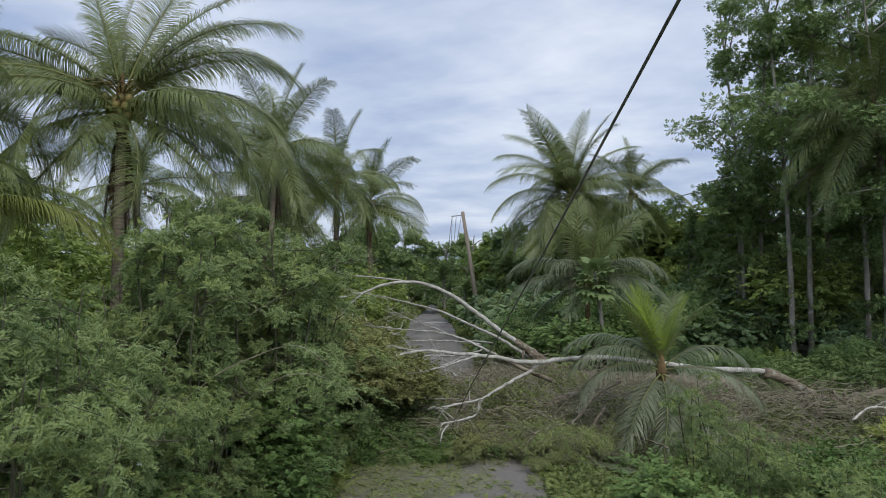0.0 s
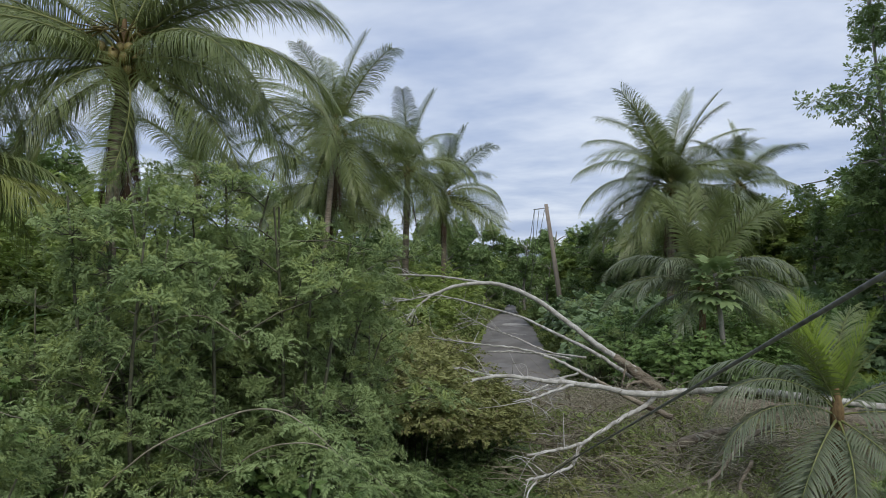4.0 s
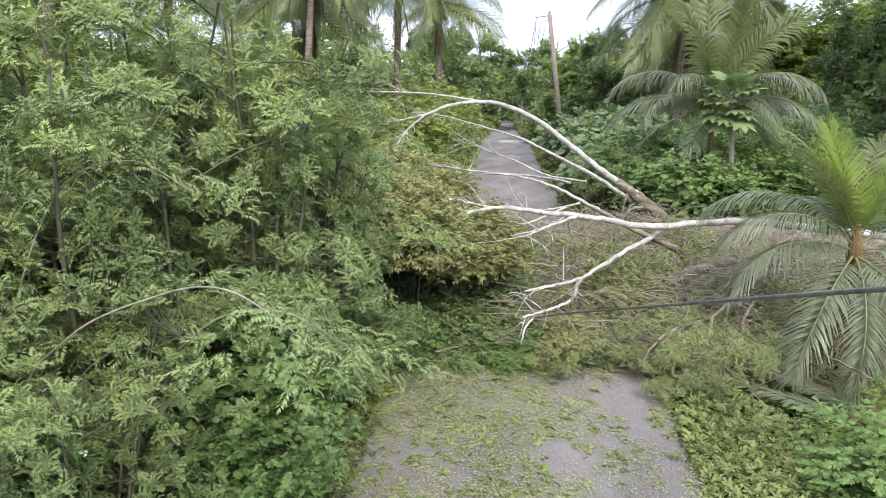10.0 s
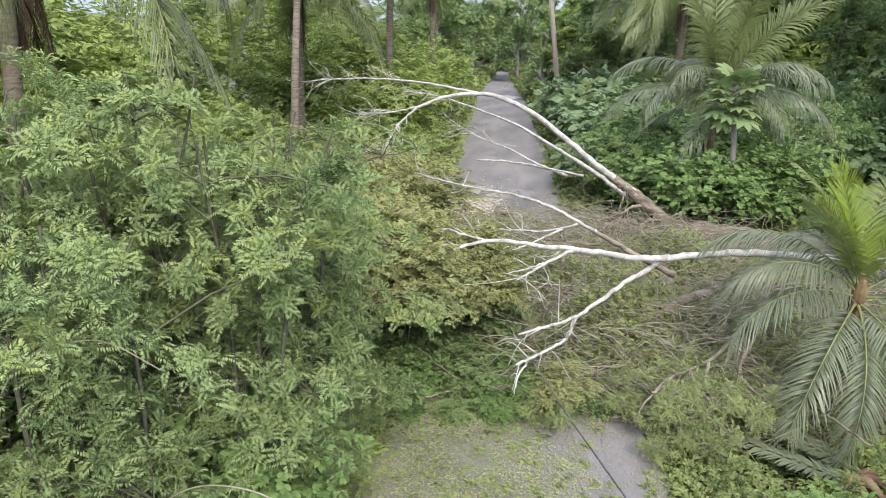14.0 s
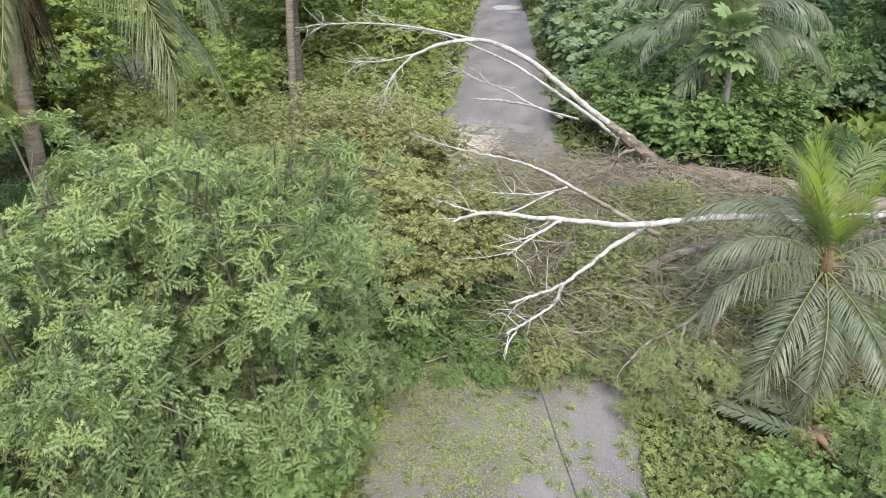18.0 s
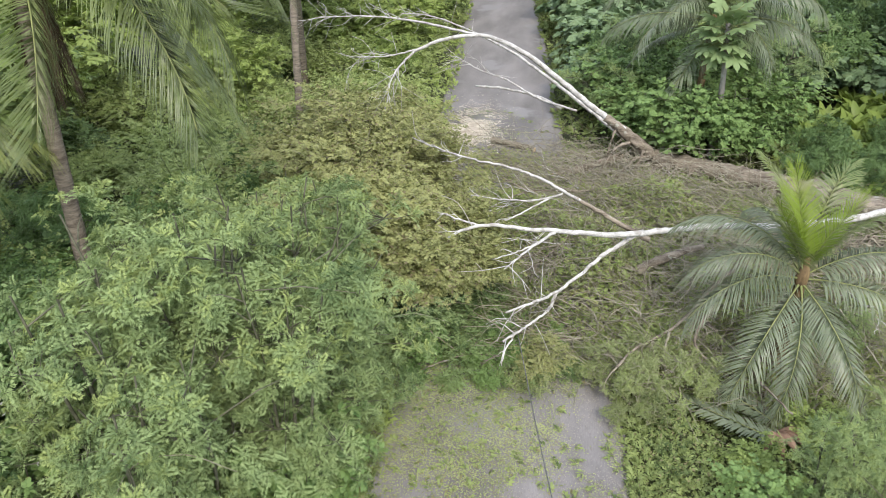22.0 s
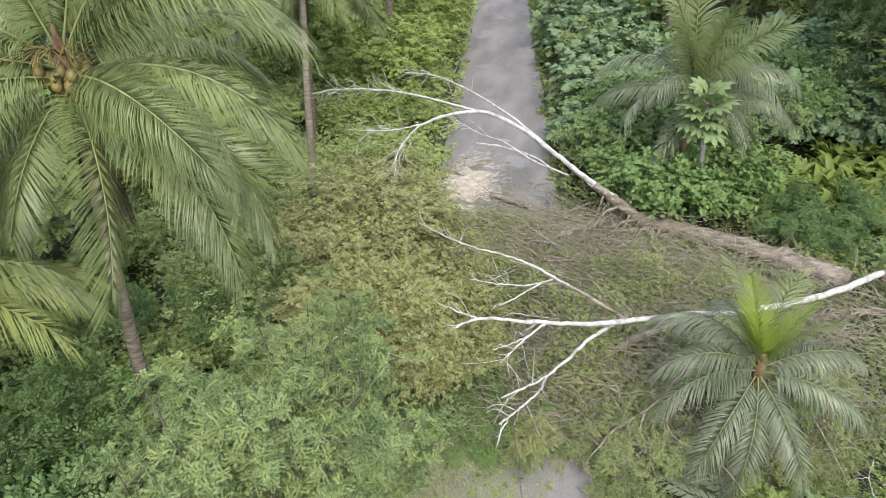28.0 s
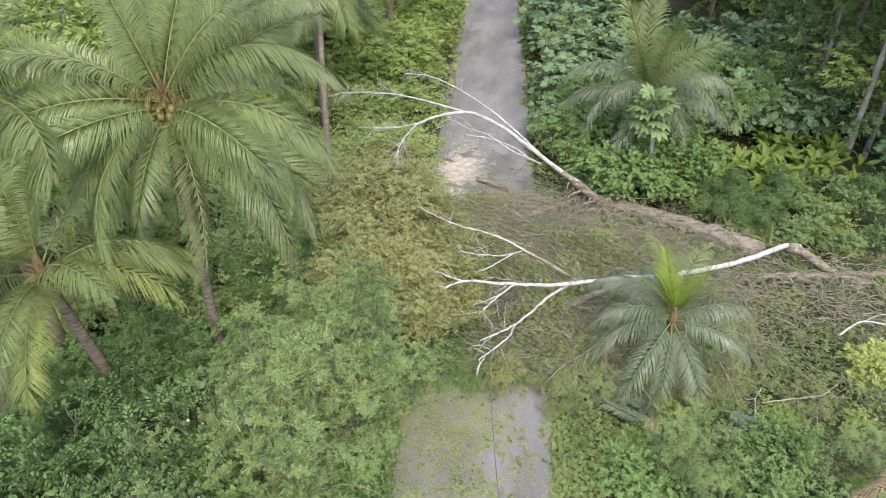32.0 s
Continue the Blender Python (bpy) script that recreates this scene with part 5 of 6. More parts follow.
twigs_on("twig_spray", [smooth_line(q, 4) for q in (A_UP, A_LOW, A_SIDE, A_SPOT[3:], A_STICK[2:])], 85, tree_a, M_WHITE_BARK, 9, 0.75, 0.009)

B_BUTT = [(11.7, 20.0, 0.52), (10.8, 20.0, 0.3), (9.95, 20.0, 0.26), (9.4, 20.02, 0.54), (8.9, 20.06, 0.8), (8.5, 20.02, 0.93)]
B_MAIN = [(8.9, 20.18, 0.86), (8.43, 20.0, 0.96), (7.5, 19.1, 1.1), (6.51, 18.28, 1.22), (5.55, 17.53, 1.42), (4.7, 16.97, 1.56), (3.9, 16.64, 1.66), (3.15, 16.34, 1.65), (2.6, 16.2, 1.58)]
B_TOP = [(2.7, 16.24, 1.6), (2.2, 16.02, 1.62), (1.65, 15.75, 1.75), (0.93, 15.54, 1.83), (0.19, 15.39, 1.91), (-0.2, 15.2, 1.86), (-0.5, 14.85, 1.78)]
B_TOP2 = [(0.05, 15.36, 1.9), (-0.5, 15.45, 1.98), (-1.1, 15.7, 2.02)]
B_DOWN = [(1.27, 15.62, 1.78), (0.91, 15.1, 1.71), (0.6, 14.54, 1.66)]
B_DOWN2 = [(1.05, 15.3, 1.74), (0.75, 15.1, 1.66), (0.4, 14.9, 1.6)]
L_MAIN = [(2.55, 16.2, 1.55), (2.4, 16.18, 1.4), (2.09, 15.93, 1.27), (1.76, 15.47, 1.15), (1.43, 15.12, 0.99), (1.04, 14.75, 0.95), (0.68, 14.45, 0.93)]
L_TWO = [(1.42, 15.12, 0.98), (1.34, 14.98, 0.8), (1.28, 14.95, 0.68), (1.09, 14.65, 0.66), (0.89, 14.32, 0.67), (0.7, 14.03, 0.68)]
L_TIP = [(0.86, 14.28, 0.67), (0.74, 14.0, 0.55), (0.72, 13.8, 0.4)]
C_BASE = [(2.9, 16.9, 1.1), (2.2, 17.1, 1.35), (1.55, 17.12, 1.68)]
C_MAIN = [(1.62, 17.12, 1.65), (1.5, 17.12, 1.7), (0.97, 17.15, 1.95), (0.37, 17.18, 2.13), (-0.27, 17.25, 2.19), (-0.94, 17.5, 2.21), (-1.7, 17.9, 2.25)]
C_TWO = [(1.3, 17.1, 1.75), (0.8, 16.95, 1.65), (0.2, 16.9, 1.62), (-0.35, 16.9, 1.65)]
C_THREE = [(1.1, 17.05, 1.7), (0.6, 16.65, 1.5), (0.1, 16.3, 1.4), (-0.3, 16.0, 1.4)]
tree_b = thing("fallen_tree", "toppled tree with a long bone-white limb forking over the brush", "fallen tree")
limb("butt", B_BUTT, 0.11, 0.13, M_BROWN_BARK, tree_b, 10, 10, "brown splintered lower trunk", 0.08)
limb("trunk", B_MAIN, 0.1, 0.062, M_WHITE_BARK, tree_b, 11, 10, "bone-white crooked trunk", 0.05)
limb("limb", B_TOP, 0.07, 0.022, M_WHITE_BARK, tree_b, 12, 8)
limb("limb", B_TOP2, 0.025, 0.01, M_WHITE_BARK, tree_b, 13, 6)
limb("limb", B_DOWN, 0.035, 0.014, M_WHITE_BARK, tree_b, 14, 6)
limb("limb", B_DOWN2, 0.025, 0.01, M_WHITE_BARK, tree_b, 15, 6)
limb("limb", L_MAIN, 0.055, 0.022, M_WHITE_BARK, tree_b, 16, 8)
limb("limb", L_TWO, 0.034, 0.024, M_WHITE_BARK, tree_b, 17, 6)
limb("limb", L_TIP, 0.024, 0.012, M_WHITE_BARK, tree_b, 18, 6)
limb("limb", C_BASE, 0.055, 0.036, M_BROWN_BARK, tree_b, 23, 7, "brown lower part of a limb")
limb("limb", C_MAIN, 0.046, 0.014, M_WHITE_BARK, tree_b, 19, 6)
limb("limb", C_TWO, 0.028, 0.012, M_WHITE_BARK, tree_b, 20, 6)
limb("limb", C_THREE, 0.024, 0.01, M_WHITE_BARK, tree_b, 21, 6)
twigs_on("twig_spray", [smooth_line(q, 4) for q in (B_TOP, B_TOP2, B_DOWN, L_MAIN[3:], L_TWO, C_MAIN[3:], C_TWO, C_THREE)], 55, tree_b, M_WHITE_BARK, 22, 0.6, 0.009)

# ---- brush, litter, weeds ----
def brush_height(x, y):
    """Height of the heap of broken branches."""
    u, v = (x - 3.2) / 4.6, (y - 17.6) / 3.6
    h = 1.0 * max(0.0, 1 - (u * u) ** 1.4 - (v * v) ** 1.4)
    return h * (0.7 + 0.9 * noise.noise((x * 0.8, y * 0.8, 2)))


def brush(name, label, n, box, seed, mat, r=0.007, length=0.85, floor=0.0):
    """Thin curved dry twigs and vines in a heap."""
    r_ = np.random.default_rng(seed)
    parts = []
    while len(parts) < n:
        x, y = r_.uniform(box[0], box[1]), r_.uniform(box[2], box[3])
        h = brush_height(x, y) + floor
        if h < 0.06:
            continue
        z = h * r_.uniform(0.15, 1.1) + 0.03 + 0.7 * dip(x, y)
        a = r_.normal(2.6, 0.9) if r_.random() < 0.5 else r_.uniform(0, 2 * np.pi)
        d = np.array([np.cos(a), np.sin(a), r_.normal(0.05, 0.3)])
        L = length * r_.uniform(0.35, 1.3)
        p = np.array([x, y, z])
        q = p + d * L * 0.5 + r_.normal(0, 0.14, 3)
        e = p + d * L + r_.normal(0, 0.26, 3)
        for w in (p, q, e):
            w[2] = max(w[2], 0.03 + dip(w[0], w[1]))
        parts.append(tube(smooth_line([p, q, e], 2), np.linspace(r, r * 0.4, 5) * r_.uniform(0.5, 1.6), 3, cap=False))
    v, f = joined(parts)
    ob = piece(name, mesh_of(name, [(v, f, mat)]))
    return tagged(ob, label, "brush pile", kind="stuff")


brush("brush_pile", "tangled grey-brown heap of broken twigs", 5600, (0.7, 8.4, 13.7, 21.5), 41, M_TWIG)
brush("brush_pile", "tangled dry twigs beside the toppled trunk", 800, (5.0, 12.8, 15.6, 21.2), 42, M_TWIG, floor=0.3)
brush("brush_pile", "dry pale twigs at the foot of the arching limb", 520, (-0.8, 3.6, 19.8, 23.0), 43, M_TWIG, 0.008, 1.2, floor=0.3)


brush("brush_pile", "dry twigs strewn over the lying trunk", 260, (2.2, 9.0, 19.4, 21.4), 44, M_TWIG, 0.007, 1.0, floor=0.3)


def vine_tangle(label, n, spots, seed, r=0.0075, length=1.7):
    """Long pale stems and vines that loop over the heap round a few spots (x, y, height, reach)."""
    r_ = np.random.default_rng(seed)
    parts = []
    for i in range(n):
        x, y, h, w = spots[i % len(spots)]
        p = np.array([x + r_.normal(0, w), y + r_.normal(0, w * 0.45), h * r_.uniform(0.1, 1.0)])
        a = r_.normal(2.8, 0.5) + (np.pi if r_.random() < 0.4 else 0)
        line = [p]
        for _ in range(5):
            a += r_.normal(0, 0.55)
            st = length / 5 * r_.uniform(0.6, 1.3)
            q = line[-1] + np.array([np.cos(a), np.sin(a) * 0.8, r_.normal(0, 0.35)]) * st
            q[2] = min(max(q[2], 0.05 + dip(q[0], q[1])), h * 1.15)
            line.append(q)
        line = smooth_line(line, 3)
        parts.append(tube(line, np.linspace(r, r * 0.45, len(line)) * r_.uniform(0.5, 1.5), 4, cap=False))
    v, f = joined(parts)
    return tagged(piece("vine_tangle", mesh_of("vine_tangle", [(v, f, M_TWIG)])), label, "brush pile", kind="stuff")


vine_tangle("tangle of pale bare vines at the foot of the arching limb", 340, [(2.2, 21.6, 0.9, 0.8), (3.2, 21.7, 0.7, 0.7), (1.2, 21.4, 0.55, 0.8)], 45)
vine_tangle("pale vines and dead stems looping over the toppled trunk", 420, [(8.3, 19.3, 0.75, 1.0), (9.8, 18.6, 0.6, 1.1), (7.0, 18.4, 0.6, 0.9), (5.4, 20.9, 0.7, 0.8)], 46)
vine_tangle("pale bare twigs tangled under the white limb", 300, [(3.6, 16.6, 0.95, 0.7), (2.2, 15.6, 0.7, 0.6), (4.6, 17.6, 0.8, 0.8), (1.2, 14.8, 0.5, 0.35)], 47)
vine_tangle("thin dead stems strewn through the brush", 240, [(1.0, 19.4, 0.5, 1.1), (3.4, 19.2, 0.6, 1.2), (-0.4, 18.6, 0.6, 0.7)], 48, 0.006)


def leaf_cover(name, label, category, n, spot, seed, mat, size, template, upright=0.5):
    """Small leaves over a stretch: spot(rng) gives a place or None."""
    r_ = np.random.default_rng(seed)
    pos = []
    while len(pos) < n:
        p = spot(r_)
        if p is not None:
            pos.append(p)
    pos = np.array(pos)
    d = rand_dirs(r_, n, -0.1, upright)
    rot = frames_of(d, np.tile([0.0, 0, 1], (n, 1)) + r_.normal(0, 0.35, (n, 3)))
    v, f = strewn(template[0], template[1], rot, pos, size * r_.uniform(0.6, 1.3, n))
    ob = piece(name, mesh_of(name, [(v, f, mat)]))
    return tagged(ob, label, category, kind="stuff")


def on_brush(r_):
    x, y = r_.uniform(-1.4, 8.5), r_.uniform(13.6, 21.6)
    h = brush_height(x, y)
    if h < 0.05:
        return None
    return (x, y, h * r_.uniform(0.3, 1.1) + 0.03 + 0.7 * dip(x, y))


leaf_cover("brush_leaves", "wilting olive-green leaves caught in broken branches", "leaves", 15000, on_brush, 51, M_WILT, 0.088, T_SPRIG[0], 0.7)
leaf_cover("brush_leaves", "small fresh green shoots growing up through the brush", "leaves", 18000, on_brush, 66, M_WEED, 0.1, T_SPRIG[2], 0.95)


def beyond_brush(r_):
    x, y = r_.uniform(-1.2, 6.5), r_.uniform(19.3, 22.3)
    if y > 22.3 - 0.27 * max(0, x - 2):
        return None
    return (x, y, r_.uniform(0.04, 0.42))


leaf_cover("brush_leaves", "withered olive leaves strewn over twigs at the lane's edge", "leaves", 6000, beyond_brush, 71, M_WILT, 0.085, T_SPRIG[0], 0.5)
leaf_cover("brush_leaves", "green leaves strewn over twigs at the lane's edge", "leaves", 4000, beyond_brush, 72, M_WEED, 0.085, T_SPRIG[2], 0.6)
leaf_cover("brush_leaves", "fresh green leaves caught in broken branches", "leaves", 12000, on_brush, 52, M_BRIGHT, 0.085, T_SPRIG[1], 0.7)


def on_far_brush(r_):
    x, y = r_.uniform(3.0, 12.6), r_.uniform(15.4, 21.8)
    if y > 22.2 - (x - 3) * 0.12 or noise.noise((x * 0.9, y * 0.9, 17)) < -0.15:
        return None
    return (x, y, 0.05 + 0.4 * r_.random() ** 1.5 + dip(x, y))


leaf_cover("brush_leaves", "small dull leaves over twigs beside the lying trunk", "leaves", 15000, on_far_brush, 60, M_OLIVE, 0.105, T_SPRIG[2], 0.7)

T_CHIP = (np.array([[0, 0, 0], [0.5, 0.22, 0.03], [1, 0, 0.0], [0.5, -0.22, 0.03]]), np.array([[0, 1, 2], [0, 2, 3]]))


def on_lane(r_):
    y = r_.uniform(2.5, 14.6) if r_.random() < 0.85 else r_.uniform(14, 26)
    if r_.random() > (y - 1.5) / 3.5:
        return None
    s = r_.uniform(-1, 1)
    x = road_x(y) + s * ROAD_HALF
    want = 0.72 + (0.5 if 12.2 < y < 14.8 and s < 0.25 else 0.0) - 0.75 * max(0.0, s + 0.05) + 0.75 * noise.noise((x * 1.1, y * 1.1, 6)) + 0.55 * noise.noise((x * 3.5, y * 3.5, 9)) + 0.5 * max(0, abs(s) - 0.85) * 6
    if r_.random() > want:
        return None
    return (x, y, 0.034 - 0.034 * abs(s) ** 2 + 0.012 + r_.uniform(0, 0.012))


leaf_cover("leaf_litter", "fallen yellow-green leaves strewn over the asphalt", "leaf litter", 110000, on_lane, 53, M_LITTER, 0.03, T_CHIP, 0.12)


leaf_cover("leaf_sprigs", "small green leafy sprigs torn off and lying on the lane", "leaf litter", 1300, on_lane, 59, M_WEED, 0.14, T_SPRIG[0], 0.25)


def on_bare_lane(r_):
    y = r_.uniform(6, 14.5)
    s = r_.uniform(-0.2, 1.0)
    x = road_x(y) + s * ROAD_HALF
    if r_.random() > 0.35 + 0.8 * noise.noise((x * 1.6, y * 1.6, 41)) + 0.3 * max(0.0, s):
        return None
    return (x, y, 0.034 - 0.034 * abs(s) ** 2 + 0.01)


leaf_cover("dry_debris", "fine grey-brown plant debris on the asphalt", "debris", 16000, on_bare_lane, 64, M_GRIT, 0.019, T_CHIP, 0.1)


def on_vines(r_):
    x, y, s = [(-1.75, 8.2, 0.72), (-1.65, 10.2, 0.8), (-2.9, 8.1, 1.0), (-3.3, 9.7, 1.05), (-3.8, 8.6, 1.0)][r_.integers(5)]
    a = r_.uniform(0, 2 * np.pi)
    d = 1.0 * s * r_.random()
    return (x + d * np.cos(a), y + d * np.sin(a), s * (2.62 - 0.6 * r_.random()))


leaf_cover("white_flowers", "tiny white flowers dotted over viny bushes", "flowers", 90, on_vines, 65, M_FLOWER, 0.055, T_SPRIG[0], 0.9)


def verge(side, width, y0, y1):
    def spot(r_):
        y = r_.uniform(y0, y1)
        e = r_.random() ** 1.3 * width - (0.08 if side > 0 else 0.3) - 0.3 * max(0.0, noise.noise((y * 0.9, side, 3)))
        x = road_x(y) + side * (ROAD_HALF + e)
        if r_.random() > 0.55 + 0.9 * noise.noise((x * 0.8, y * 0.8, 13)) + (0.3 if e > 0.3 else -0.1):
            return None
        return (x, y, r_.uniform(0, 0.25 + 0.5 * max(0.0, noise.noise((x * 0.5, y * 0.5, 21)))) * min(1, 0.2 + max(e, 0) * 1.2) + dip(x, y))
    return spot


def edge_strip(r_):
    y = r_.uniform(5, 15)
    e = abs(r_.normal(0, 0.9)) - 0.04 + 0.16 * noise.noise((y * 1.3, 2.0, 3))
    if e < -0.1 and r_.random() < 0.6:
        return None
    return (road_x(y) + ROAD_HALF + e, y, r_.uniform(0, 0.08 + 0.25 * min(1.0, max(0.0, e))) + dip(road_x(y) + ROAD_HALF + e, y))


def ragged_edge(r_):
    y = r_.uniform(6.5, 14.5)
    e = abs(r_.normal(0, 0.3)) * (0.6 + 1.4 * max(0.0, noise.noise((y * 1.1, 7.0, 3)) + 0.25))
    x = road_x(y) - ROAD_HALF - 0.35 + e
    return (x, y, r_.uniform(0.02, 0.16) * max(0.15, 1 - e))


leaf_cover("weeds", "green leafy sprigs and weeds creeping over the lane's edge", "weeds", 5000, ragged_edge, 67, M_WEED, 0.09, T_SPRIG[1], 0.7)
leaf_cover("weeds", "low green creeping weeds along the verge", "weeds", 9000, edge_strip, 61, M_WEED, 0.085, T_SPRIG[2], 0.8)
leaf_cover("weeds", "low green creeping weeds along the verge", "weeds", 26000, verge(1, 9, 5, 20), 54, M_WEED, 0.092, T_SPRIG[0], 0.8)
leaf_cover("weeds", "low green creeping weeds along the verge", "weeds", 9000, verge(-1, 2.2, 5, 16), 55, M_WEED, 0.1, T_SPRIG[1], 0.8)
leaf_cover("weeds", "rough green undergrowth beneath the palms", "weeds", 22000, verge(-1, 11, 12, 50), 56, M_BRIGHT, 0.17, T_SPRIG[2], 0.9)
leaf_cover("weeds", "rough green undergrowth beside the far lane", "weeds", 9000, verge(1, 9, 20, 50), 57, M_WEED, 0.26, T_SPRIG[1], 0.9)

def near_verge(side):
    def spot(r_):
        y = r_.uniform(-14, 6.5)
        if r_.random() < (y - 4.5) / 2.5:
            return None
        x = road_x(y) + side * (ROAD_HALF - 0.2 + 8 * r_.random() ** 1.2)
        return (x, y, r_.uniform(0, 0.3) + dip(x, y))
    return spot


leaf_cover("weeds", "rough green weeds along the open lane", "weeds", 9000, near_verge(1), 62, M_WEED, 0.2, T_SPRIG[0], 0.8)
leaf_cover("weeds", "rough green weeds along the open lane", "weeds", 9000, near_verge(-1), 63, M_WEED, 0.2, T_SPRIG[1], 0.8)

def closing_verge(r_):
    y = r_.uniform(36, 84)
    e = abs(r_.normal(0, 0.8)) - 0.12
    sd = 1 if r_.random() < 0.5 else -1
    return (road_x(y) + sd * (lane_half(y) + e), y, r_.uniform(0, 0.25 + 0.5 * min(1.0, max(0.0, e))))


leaf_cover("weeds", "rank green weeds closing in on the far lane", "weeds", 9000, closing_verge, 68, M_WEED, 0.26, T_SPRIG[0], 0.9)

# a pale ragged patch laid just above the far lane
pv, pf = [(0.0, 0.0, 0.0)], []
for k in range(20):
    a = k * math.pi / 10
    rr_ = 1 + 0.25 * noise.noise((math.cos(a) * 1.7, math.sin(a) * 1.7, 9))
    pv.append((0.85 * rr_ * math.cos(a), 1.2 * rr_ * math.sin(a), 0.0))
    pf.append((0, k + 1, (k + 1) % 20 + 1))
pale = piece("concrete_patch", mesh_of("concrete_patch", [(np.array(pv), np.array(pf), M_PATCH)]), m=pose(road_x(52.4) + 0.35, 52.4, 0.045))
tagged(pale, "pale patch across the far lane", "patch", kind="structure")

# ---- sawdust and cut wood ----
def on_sawdust(r_):
    a, d = r_.uniform(0, 2 * np.pi), abs(r_.normal(0, 0.58))
    x, y = -1.7 + 0.85 * d * np.cos(a), 24.1 + 2.0 * d * np.sin(a)
    if noise.noise((x * 2.2, y * 2.2, 31)) < -0.25:
        return None
    return (x, y, 0.035 + 0.04 * max(0.0, 1 - d) * r_.random())


leaf_cover("sawdust", "pale sawdust and wood chips scattered on the asphalt", "sawdust", 15000, on_sawdust, 58, M_SAWDUST, 0.06, T_CHIP, 0.3)


def log(label, a, b, r, seed, mat=M_BROWN_BARK):
    r_ = np.random.default_rng(seed)
    a, b = np.array(a, float), np.array(b, float)
    root = thing("cut_log", label, "log", pose(*a))
    line = smooth_line([np.zeros(3), (b - a) * 0.5 + r_.normal(0, 0.02, 3), b - a], 5)
    v, f = tube(line, np.linspace(r, r * 0.85, len(line)), 10, r_, 0.05, cap=False)
    piece("bark", mesh_of("log_bark", [(v, f, mat)], True), root)
    d = (b - a) / np.linalg.norm(b - a)
    for end, s in ((line[0], -1), (line[-1], 1)):
        v, f = tube(np.array([end - d * 0.01, end + d * s * 0.004]), [r * 0.84, r * 0.8], 10)
        piece("cut_face", mesh_of("log_cut", [(v, f, M_CUT)]), root, "fresh pale sawn face")
    return root


log("short sawn log lying on the lane beside sawdust", (-0.9, 23.4, 0.13), (0.3, 22.9, 0.13), 0.09, 1)
log("pale sawn branch lying among wilted leaves", (-2.6, 20.7, 0.35), (-2.2, 20.2, 0.3), 0.07, 2, M_WHITE_BARK)
log("weathered broken branch lying in the brush", (0.95, 21.0, 0.3), (2.5, 22.0, 0.55), 0.1, 3)

# ---- utility pole and fallen cable ----
pole = thing("utility_pole", "leaning weathered wooden utility pole with slack wires", "utility pole", pose(-0.2, 42, 0))
v, f = tube(np.array([[0, 0, -0.3], [-0.55, 0, 3.6], [-1.12, 0, 7.4]]), [0.15, 0.13, 0.1], 10)
piece("shaft", mesh_of("pole_shaft", [(v, f, M_POLE)], True), pole)
v, f = tube(np.array([[-0.95, 0, 7.22], [-1.8, 0, 7.12]]), [0.035, 0.03], 6)
piece("bracket", mesh_of("pole_bracket", [(v, f, M_STEEL)]), pole, "galvanised steel bracket")
for i, (dx, yy_, zz) in enumerate([(-1.75, 25, 0.6), (-1.5, 32, 0.8), (-1.2, 22, 1.2), (-1.75, 14, 0.3)]):
    a, b = np.array([dx, 0, 7.1]), np.array([-2.2 - 0.4 * i - yy_ * 0.1, yy_, zz])
    mid = (a + b) / 2 - [0, 0, 1.6]
    v, f = tube(smooth_line([a, mid, b], 8), 0.014, 4)
    piece("wire", mesh_of("pole_wire", [(v, f, M_CABLE)]), pole, "slack black wire")

cable = thing("fallen_cable", "thick black power cable hanging down into the brush", "cable")
cab = [(5.5, -11.0, 9.6), (3.9, -2.3, 6.55), (2.63, 4.73, 4.06), (1.95, 8.44, 2.74), (1.43, 11.22, 1.74), (0.95, 14.0, 0.73), (0.7, 15.3, 0.25)]
v, f = tube(smooth_line(cab, 10), 0.0072, 8)
piece("sheath", mesh_of("cable_sheath", [(v, f, M_CABLE)], True), cable)


